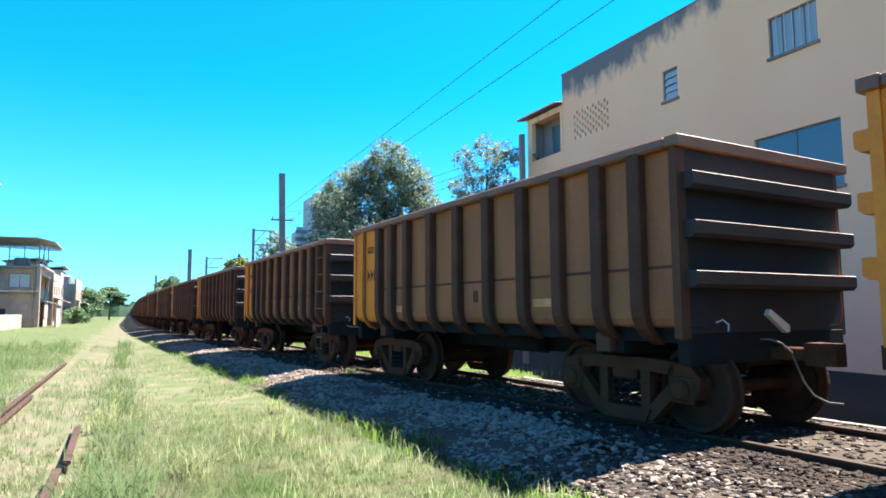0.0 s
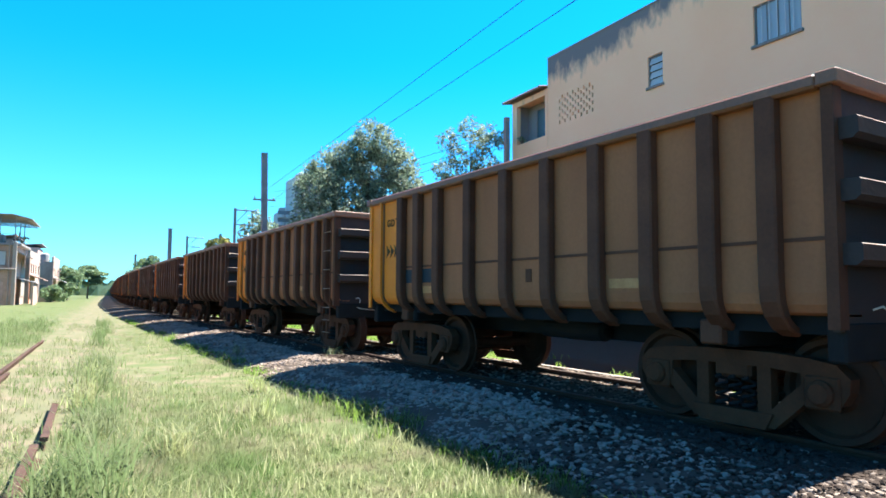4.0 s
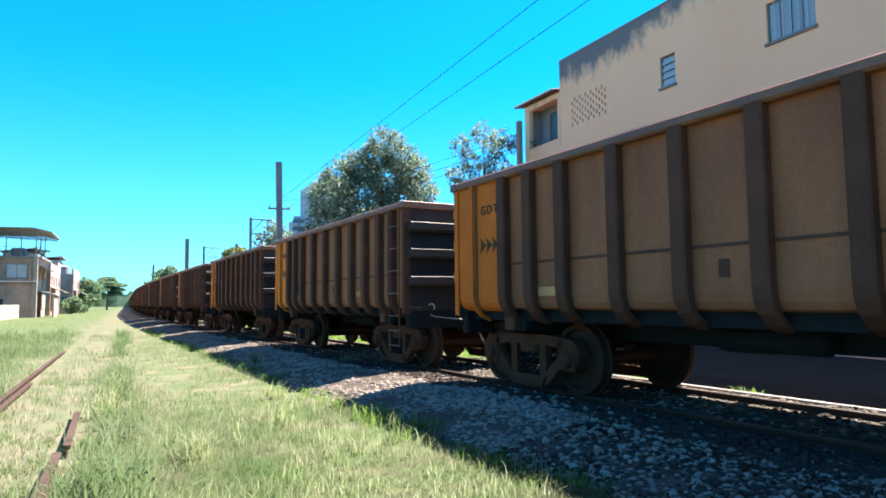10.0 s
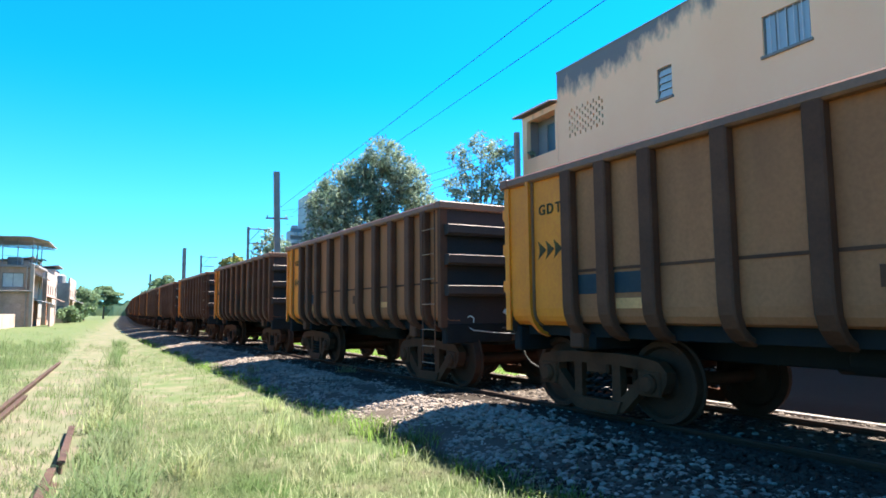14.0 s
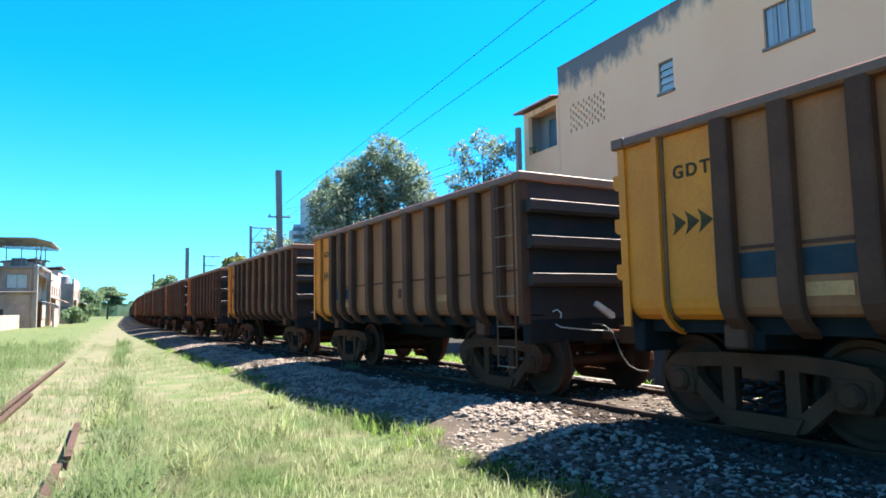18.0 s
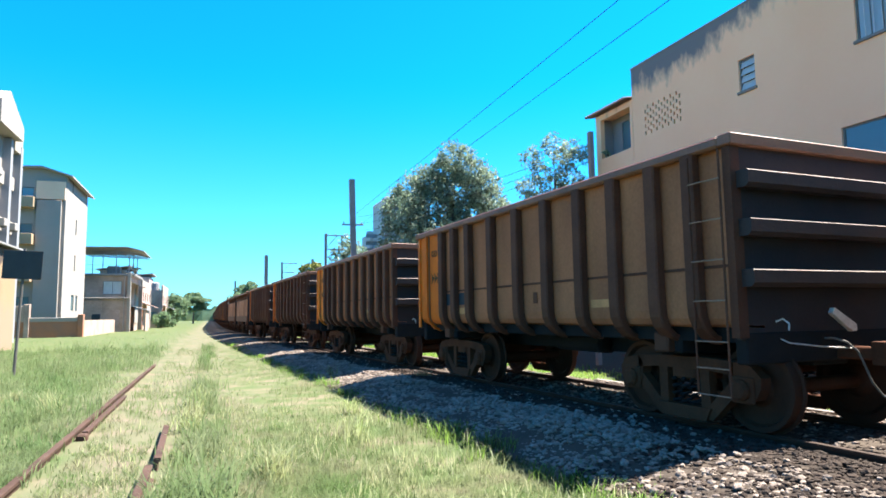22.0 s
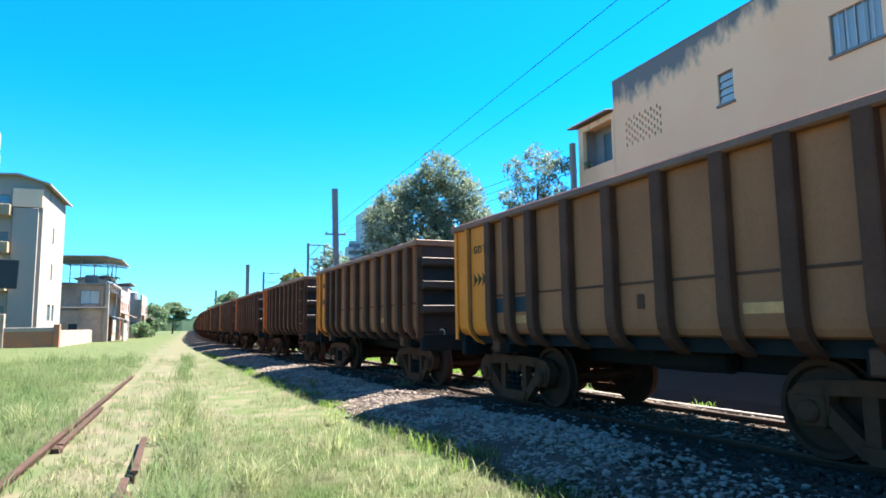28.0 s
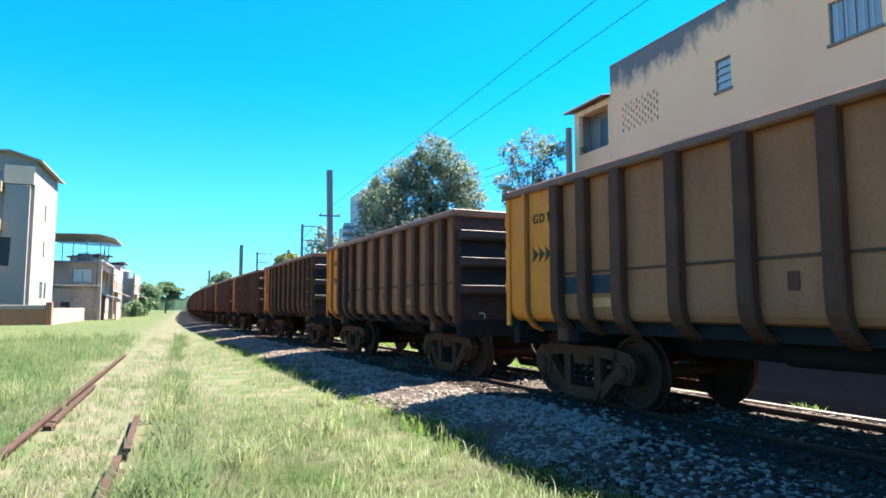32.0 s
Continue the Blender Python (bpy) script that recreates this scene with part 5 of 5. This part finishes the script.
part("plaster_patch", box(-8.99, -8.93, 89.0, 92.6, 1.0, 4.4), M_WHITE, terrace)
for x, y, z in ((-9.6, 85.5, 7.9), (-9.2, 86.6, 8.3), (-8.9, 87.8, 7.8), (-9.5, 89.0, 8.1)):
    part("starter_bar", tube([(x, y, 6.85), (x + 0.15, y, z)], 0.04, 5), M_DARKFRAME, terrace)
for i in range(9):
    y = 84.0 + 1.1 * i
    part("roof_truss", tube([(-14.9, y, 9.62), (-7.8, y, 9.32)], 0.035, 5), M_BLUEGREY, terrace)
for z in (7.35, 7.85):
    part("parapet_rail", tube([(-14.4, 83.9, z), (-8.7, 83.9, z), (-8.7, 93.0, z)], 0.025, 5), M_BLUEGREY, terrace)
part("door", box(-12.9, -12.0, 83.66, 83.715, 0.05, 2.15, bevel=0.02), M_BLUEPAINT, terrace)
part("stain_patch", box(-11.6, -10.0, 83.66, 83.695, 0.3, 2.6, bevel=0.02), M_PINK, terrace)
part("downpipe", tube([(-9.6, 83.6, 0.0), (-9.6, 83.6, 6.7)], 0.06, 6), M_GREY, terrace)
part("lean_to", prism([(-8.93, 3.0), (-8.93, 3.1), (-7.1, 2.6), (-7.1, 2.5)], 84.6, 88.8, "y"), M_ROOF, terrace)
part("wall_panel", box(-7.5, -7.3, 84.6, 88.8, -0.1, 2.5), M_ROUGH, terrace)


def palm(x, y, z):
    p = thing("potted_palm", "spiky potted palm on the roof terrace", "plant", pose(x, y, z))
    part("pot", tube([(0, 0, 0), (0, 0, 0.5)], [0.25, 0.32], 10), M_TILE, p)
    rng = random.Random(3)
    for i in range(11):
        a, r = i * 2.4, rng.uniform(0.7, 1.2)
        part("frond", prism([(0, 0.0), (r * 0.6, 0.75), (r, 0.55), (r * 0.55, 0.62)], -0.09, 0.09, "y"), M_LEAFB, p, m=pose(0, 0, 0.5, 0, 0, math.degrees(a)))


palm(-9.3, 91.6, 6.86)


def row_house(label, x0, x1, y0, y1, top, mat, patch, roof, seed):
    """A patched-up row house: main body, an upper room set back, awnings, patches, a water tank and pipes."""
    rng = random.Random(seed)
    wins = []
    y = y0 + 1.2
    while y < y1 - 2.2:
        wins.append((y, y + 1.3, 1.2, 2.7))
        if top > 5.5:
            wins.append((y + 0.2, y + 1.4, 3.9, 5.1))
        y += rng.uniform(2.4, 3.4)
    mid = (x0 + x1) / 2
    h = block("row_house", label, x0, x1, y0, y1, top, mat, east=wins, south=[(mid, mid + 1.2, top - 2.2, top - 1.0), (x1 - 1.7, x1 - 0.7, 1.2, 2.6)])
    part("upper_room", box(x0 + 1.0, x1 - 2.2, y0 + 2.0, y1 - 3.0, top - 0.29, top + 2.2, bevel=0.03), patch, h)
    part("upper_roof", prism([(x0 + 0.6, top + 2.2), (x0 + 0.6, top + 2.32), (x1 - 1.7, top + 2.75), (x1 - 1.7, top + 2.63)], y0 + 1.5, y1 - 2.5, "y"), roof, h)
    part("parapet", box(x1 - 0.25, x1 - 0.002, y0, y1, top + 0.002, top + 0.8, bevel=0.02), patch, h)
    part("awning", prism([(x1 + 0.002, 3.55), (x1 + 0.002, 3.67), (x1 + 1.5, 3.1), (x1 + 1.5, 3.0)], y0 + 0.4, y0 + 0.55 * (y1 - y0), "y"), roof, h)
    part("brick_patch", box(x1 + 0.002, x1 + 0.05, y0 + 0.1, y0 + 1.1, 0.0, 3.0), M_BRICK, h)
    part("plaster_patch", box(x1 + 0.002, x1 + 0.045, y1 - 1.0, y1 - 0.1, 0.5, top - 0.6), patch, h)
    part("water_tank", tube([(x1 - 1.2, y0 + 0.9, top - 0.29), (x1 - 1.2, y0 + 0.9, top + 1.1), (x1 - 1.2, y0 + 0.9, top + 1.3)], [0.55, 0.6, 0.2], 12), M_BLUEGREY, h)
    part("downpipe", tube([(x1 + 0.07, y1 - 1.3, 0.0), (x1 + 0.07, y1 - 1.3, top)], 0.05, 6), M_GREY, h)
    return h


row_house("pink and cream row house with patched walls and a flat roof", -15.0, -8.6, 94.0, 107.0, 5.9, M_PINK, M_WHITE, M_TILE, 1)
row_house("grey row house with an upper room and sheet awning", -14.0, -7.2, 111.0, 124.0, 6.0, M_ROUGH, M_PINK, M_ROOF, 2)
row_house("white row house with peeling paint", -15.0, -8.0, 131.0, 146.0, 4.8, M_WHITE, M_ROUGH, M_TILE, 3)
tree((-7.2, 108.0), 2.6, 1.3, 1.2, 0.25, 700, 25, "bushy green shrub beside the row houses", M_LEAFB, 0.08, clumps=9)
tree((-6.3, 133.0), 6.4, 2.0, 2.6, 0.35, 1500, 21, "bushy green shrub beside the row houses", M_LEAFB, 0.12, clumps=14)
tree((-6.2, 118.0), 3.2, 1.6, 1.5, 0.3, 900, 22, "bushy green shrub beside the row houses", M_LEAFB, 0.1, clumps=10)
almond = thing("tree", "almond tree with flat tiers of leaves beside the disused track", "tree", pose(-4.2, 175.0, -0.05))
part("trunk", tube([(0, 0, 0), (0.1, 0, 3.5), (0, 0, 7.4)], [0.22, 0.16, 0.05], 8), M_BARK, almond)
for z, r, n in ((7.2, 2.0, 700), (6.1, 3.2, 1200), (4.9, 3.4, 1200), (3.8, 2.4, 700)):
    tier = leaf_cloud(n * 2, r, r, 0.8, 0.3, (0.2, 0, z), int(z * 10), 12)
    tier.materials[0] = M_LEAFB
    part("leaf_tier", tier, M_LEAFB, almond)
tree((-9.0, 185.0), 6.5, 3.0, 2.6, 0.4, 1800, 24, "bushy tree at the far end of the line", M_LEAFB, 0.2, clumps=14)
for i, (x, y, tall, r) in enumerate(((7.0, 150, 9.0, 3.0), (9.0, 165, 9.5, 3.5), (6.5, 190, 8.0, 3.2), (12.0, 140, 8.5, 3.0), (20, 120, 9.5, 3.5), (24, 60, 9.5, 3.0), (27, 75, 10, 3.5))):
    tree((x, y), tall, r, tall * 0.33, 0.4, 1500, 31 + i, "bushy green tree beyond the train", M_LEAFB, 0.2, clumps=14)


def build_backdrop():
    """A far belt of trees and roofs that closes the view at the horizon."""
    rng = np.random.default_rng(5)
    verts, faces = [], []
    for k in range(260):
        a = rng.uniform(-0.75, 1.25)
        d = rng.uniform(320, 420)
        x, y, w, h = d * math.sin(a), d * math.cos(a), rng.uniform(8, 20), rng.uniform(4, 9)
        b = len(verts)
        for i in range(7):
            u = i / 6 - 0.5
            verts += [(x + u * w, y, -1), (x + u * w, y + rng.uniform(-2, 2), h * (1 - (2 * u) ** 4) * rng.uniform(0.75, 1))]
        faces += [(b + 2 * i, b + 2 * i + 2, b + 2 * i + 3, b + 2 * i + 1) for i in range(6)]
    ob = new("backdrop", raw("backdrop", verts, faces, M_LEAFB))
    return tagged(ob, "far belt of trees at the horizon", "trees", kind="structure")


build_backdrop()


def build_hill():
    """A wooded hill far behind the trees, with distance haze painted into its colour."""
    verts, faces, cols, rows = [], [], 60, 14
    for i in range(cols):
        a = math.radians(12 + 60 * i / (cols - 1))
        crest = 175 * math.sin(math.pi * i / (cols - 1)) ** 0.6 * (1 + 0.12 * noise.noise((i * 0.22, 3, 1)))
        for j in range(rows):
            d = 750 + 30 * j
            z = -2 + crest * math.sin(0.5 * math.pi * j / (rows - 1)) + 4 * noise.noise((i * 0.9, j * 0.9, 5))
            verts.append((d * math.sin(a), d * math.cos(a), z))
    for i in range(cols - 1):
        for j in range(rows - 1):
            k = i * rows + j
            faces.append((k, k + rows, k + rows + 1, k + 1))
    me = raw("hill", verts, faces, M_HILL)
    me.polygons.foreach_set("use_smooth", [True] * len(me.polygons))
    return tagged(new("hill", me), "far wooded hill, pale with distance", "hill", kind="structure")


build_hill()

# the back of a small sign on a thin leaning post
sign = thing("sign", "back of a black board on a thin leaning steel post", "sign", pose(-4.95, 20.4, -0.05, 0, 2.0, 0))
part("post", tube([(0, 0, 0), (0, 0, 3.55)], 0.04, 8), M_DARKFRAME, sign)
part("board", box(-0.48, 0.46, -0.07, -0.045, 2.72, 3.50, bevel=0.008), M_SIGN, sign)
part("bracket", box(-0.2, 0.2, -0.044, 0.045, 3.3, 3.36), M_POLE, sign)
part("bracket", box(-0.2, 0.2, -0.044, 0.045, 2.86, 2.92), M_POLE, sign)


# ---- grass and stones ----
def blades(name, spots, mat, label, tall, wide, seed):
    """Bent blades of grass at the spots, as one sheet of stuff."""
    rng = np.random.default_rng(seed)
    n = len(spots)
    base = np.array([(x, y, height(x, y) - 0.01) for x, y in spots])
    a = rng.uniform(0, math.tau, n)
    side = np.stack([np.cos(a), np.sin(a), np.zeros(n)], 1)
    lean = np.stack([-np.sin(a), np.cos(a), np.zeros(n)], 1) * rng.uniform(0.2, 1.5, (n, 1))
    h = tall * rng.uniform(0.4, 1.3, (n, 1)) * np.array([s for s in SPOT_TALL(spots)])[:, None]
    w = wide * rng.uniform(0.6, 1.4, (n, 1))
    z = np.array((0, 0, 1.0))
    v = np.stack([base - side * w, base + side * w, base + z * h * 0.6 + lean * h * 0.25 - side * w * 0.7, base + z * h * 0.6 + lean * h * 0.25 + side * w * 0.7, base + z * h * 0.9 + lean * h * 0.8], 1).reshape(-1, 3)
    i = np.arange(n)[:, None] * 5
    quads = (i + np.array((0, 1, 3, 2))).tolist()
    tris = (i + np.array((2, 3, 4))).tolist()
    me = raw(name, v.tolist(), quads + tris, mat)
    me.normals_split_custom_set_from_vertices([(0, 0, 1)] * len(v))
    return tagged(new(name, me), label, "grass", kind="stuff")


def SPOT_TALL(spots):
    return [0.55 + 0.9 * max(0.0, 0.5 + noise.noise((x * 0.45, y * 0.3, 2))) for x, y in spots]


def grass_spots(n, seed, near, far, left, right, gap=0.0):
    rng = np.random.default_rng(seed)
    out = []
    while len(out) < n:
        d = 1 / rng.uniform(1 / far, 1 / near)
        a = rng.uniform(-52, 50)
        x, y = d * math.tan(math.radians(a)) * 0.8, d
        edge = line(y)[0] - 3.3 + 0.3 * noise.noise((y * 0.7, 3, 1))
        if not left < x < min(right, edge):
            continue
        if noise.noise((x * 0.6, y * 0.45, 4)) + rng.uniform(-0.35, 0.35) < gap:
            continue
        if -1.62 < x < -1.36 and rng.uniform() < 0.85:
            continue
        r = 0.015 + 0.003 * d
        for k in range(rng.integers(2, 8)):
            out.append((x + rng.normal() * r, y + rng.normal() * r))
    return out


spots = grass_spots(190000, 1, 2.6, 70, -20, 9, -0.14)
wide = np.random.default_rng(77)
for k in range(60000):
    d, x = wide.uniform(6, 34), wide.uniform(-14, 6)
    if x < line(d)[0] - 3.35 and noise.noise((x * 0.7, d * 0.5, 4)) > -0.3 and abs(x + 1.5) > 0.13:
        spots.append((x, d))
for k in range(70000):
    x, y = wide.uniform(-9, 4.5), wide.uniform(-8, 4.0)
    if x < line(y)[0] - 3.35 and noise.noise((x * 0.6, y * 0.45, 4)) > -0.3:
        spots.append((x, y))
far_side = [p for p in spots if p[0] < -1.9 + 1.2 * noise.noise((p[1] * 0.3, p[0], 8))]
taken = set(far_side)
near_side = [p for p in spots if p not in taken and not (-0.64 < p[0] < -0.40 and p[1] < 9.7 and hash(p) % 8) and (noise.noise((p[0] * 0.8, p[1] * 0.5, 15)) > -0.12 or hash(p) % 5 < 3 or not -2.2 < p[0] < 0.4)]
blades("grass", near_side, M_GRASS, "short sunlit grass, green and straw-coloured", 0.10, 0.0038, 2)
blades("meadow", far_side, M_GREENGRASS, "longer green grass beyond the disused track", 0.22, 0.0065, 4)
rng = np.random.default_rng(8)
fringe = []
for k in range(420):
    y = 3 + 40 * rng.uniform() ** 1.6
    x = line(y)[0] - 3.42 + rng.normal() * 0.16
    if noise.noise((y * 0.9, 1, 6)) < -0.1:
        continue
    for i in range(rng.integers(6, 22)):
        fringe.append((x + rng.normal() * 0.06, y + rng.normal() * 0.06))
blades("fringe_grass", fringe, M_LUSH, "taller bright green weeds along the ballast edge", 0.17, 0.006, 9)
long_blades = []
for x, y in near_side[::9] + far_side[::14]:
    if y < 22 and noise.noise((x * 0.9, y * 0.7, 31)) > 0.02:
        long_blades.append((x, y))
blades("long_grass", long_blades, M_STRAW, "long pale arching blades among the short grass", 0.19, 0.0045, 33)
tufts = []
for x, y in ((0.6, 6.6), (0.62, 6.72), (-0.25, 9.6), (-0.2, 10.8), (-0.1, 12.5), (1.7, 8.2), (-2.6, 8.0), (-2.3, 11.5), (2.2, 10.5), (-3.4, 14.0), (-2.9, 6.6), (4.5, 14.1), (4.48, 13.95), (4.6, 14.2), (2.9, 16.4)):
    for i in range(70):
        tufts.append((x + rng.normal() * 0.09, y + rng.normal() * 0.09))
blades("grass_tuft", tufts, M_STRAW, "long arching tufts of grass", 0.33, 0.007, 10)
clumps = []
for k in range(520):
    y = 4.5 + 32 * rng.uniform() ** 1.5
    x = rng.uniform(-11, -1.95) if k % 5 else rng.uniform(-0.3, 0.15)
    if noise.noise((x * 0.35, y * 0.25, 41)) < -0.15:
        continue
    for i in range(rng.integers(14, 42)):
        clumps.append((x + rng.normal() * 0.11, y + rng.normal() * 0.11))
blades("grass_clump", clumps, M_GREENGRASS, "rank clumps of arching green grass among the disused rails", 0.36, 0.0075, 42)
beyond = []
for k in range(16000):
    y = 3 + 50 * rng.uniform()
    d = 1.75 + abs(rng.normal()) * 0.8
    if y > 12.6 or (d < 1.95 and noise.noise((y * 1.4, 2, 2)) > 0.15):
        beyond.append((line(y)[0] + d, y))
blades("verge_grass", beyond, M_LUSH, "bright green grass on the far side of the track", 0.12, 0.012, 12)


def build_stones():
    """Loose crushed stones on the ballast bank, larger and denser close by."""
    rng = np.random.default_rng(21)
    ico = bmesh.new()
    bmesh.ops.create_icosphere(ico, subdivisions=1, radius=1.0)
    shape = np.array([v.co[:] for v in ico.verts])
    tri = np.array([[v.index for v in f.verts] for f in ico.faces])
    ico.free()
    bank, oily = ([], []), ([], [])
    for k in range(38000):
        y = 2.2 + 30 * rng.uniform() ** 1.9 if k < 29000 else rng.uniform(-6, 45)
        d = rng.uniform(-3.5, -0.9) if rng.uniform() < 0.78 else rng.uniform(-0.7, 1.78)
        x = line(y)[0] + d
        if abs(abs(d) - 0.835) < 0.09:
            continue
        r = 0.024 * rng.uniform(0.6, 1.6) * (1 + y * 0.02)
        s = shape * rng.uniform(0.6, 1.2, (12, 1)) * rng.uniform((0.8, 0.55, 0.35), (1.6, 1.1, 0.8)) * r
        a = rng.uniform(0, math.tau)
        c, q = math.cos(a), math.sin(a)
        s = np.stack([s[:, 0] * c - s[:, 1] * q, s[:, 0] * q + s[:, 1] * c, s[:, 2]], 1)
        top = np.interp(d, (-3.75, -3.3, -2.6, -1.75, -0.8, 0, 0.9, 1.5, 1.8, 2.1), (-0.12, 0.02, 0.12, 0.175, 0.12, 0.13, 0.12, 0.1, 0.03, -0.1))
        verts, faces = oily if -1.85 + 0.3 * noise.noise((y, 4, 4)) < d < 1.0 and rng.uniform() < (0.92 if abs(d) > 0.7 else 0.4) or y < 5.6 and rng.uniform() < 0.6 else bank
        faces.append(tri + 12 * len(verts))
        verts.append(s + (x, y, top + mound(d, y) + (0.05 * noise.noise((d * 2, y * 1.3, 5)) if abs(d) > 1.2 else 0) + rng.uniform(-0.012, 0.010)))
    for (verts, faces), mat, label in ((bank, M_STONE, "loose pale grey crushed stones along the rails"), (oily, M_OILSTONE, "dark oil-stained stones between the rails")):
        ob = new("ballast_stones", raw("ballast_stones", np.concatenate(verts).tolist(), np.concatenate(faces).tolist(), mat))
        tagged(ob, label, "gravel", kind="stuff")


build_stones()


def build_heap():
    """The larger stones that lie loose on the heap, one by one."""
    rng = np.random.default_rng(52)
    shapes = []
    for k in range(8):
        bm = bmesh.new()
        bmesh.ops.create_icosphere(bm, subdivisions=1, radius=1.0)
        for v in bm.verts:
            v.co = v.co * float(rng.uniform(0.7, 1.15))
            v.co.z *= 0.6
        shapes.append(finish("stone", bm, M_STONE))
    for k in range(300):
        y, d = 7.3 + rng.normal() * 1.3, -2.3 + rng.normal() * 0.42
        if not -3.2 < d < -1.1 or y < 4.2:
            continue
        top = np.interp(d, (-3.75, -3.3, -2.6, -1.75, -0.8), (-0.12, 0.02, 0.12, 0.175, 0.12)) + mound(d, y) + 0.05 * noise.noise((d * 2, y * 1.3, 5))
        r = rng.uniform(0.026, 0.055)
        size = Matrix.Diagonal((r * rng.uniform(1.0, 1.6), r, r * rng.uniform(0.7, 1.1), 1))
        part("stone", shapes[k % 8], M_STONE, BED, m=pose(line(y)[0] + d, y, float(top) + r * 0.35, rng.uniform(-25, 25), rng.uniform(-25, 25), rng.uniform(0, 360)) @ size)


build_heap()
motions()
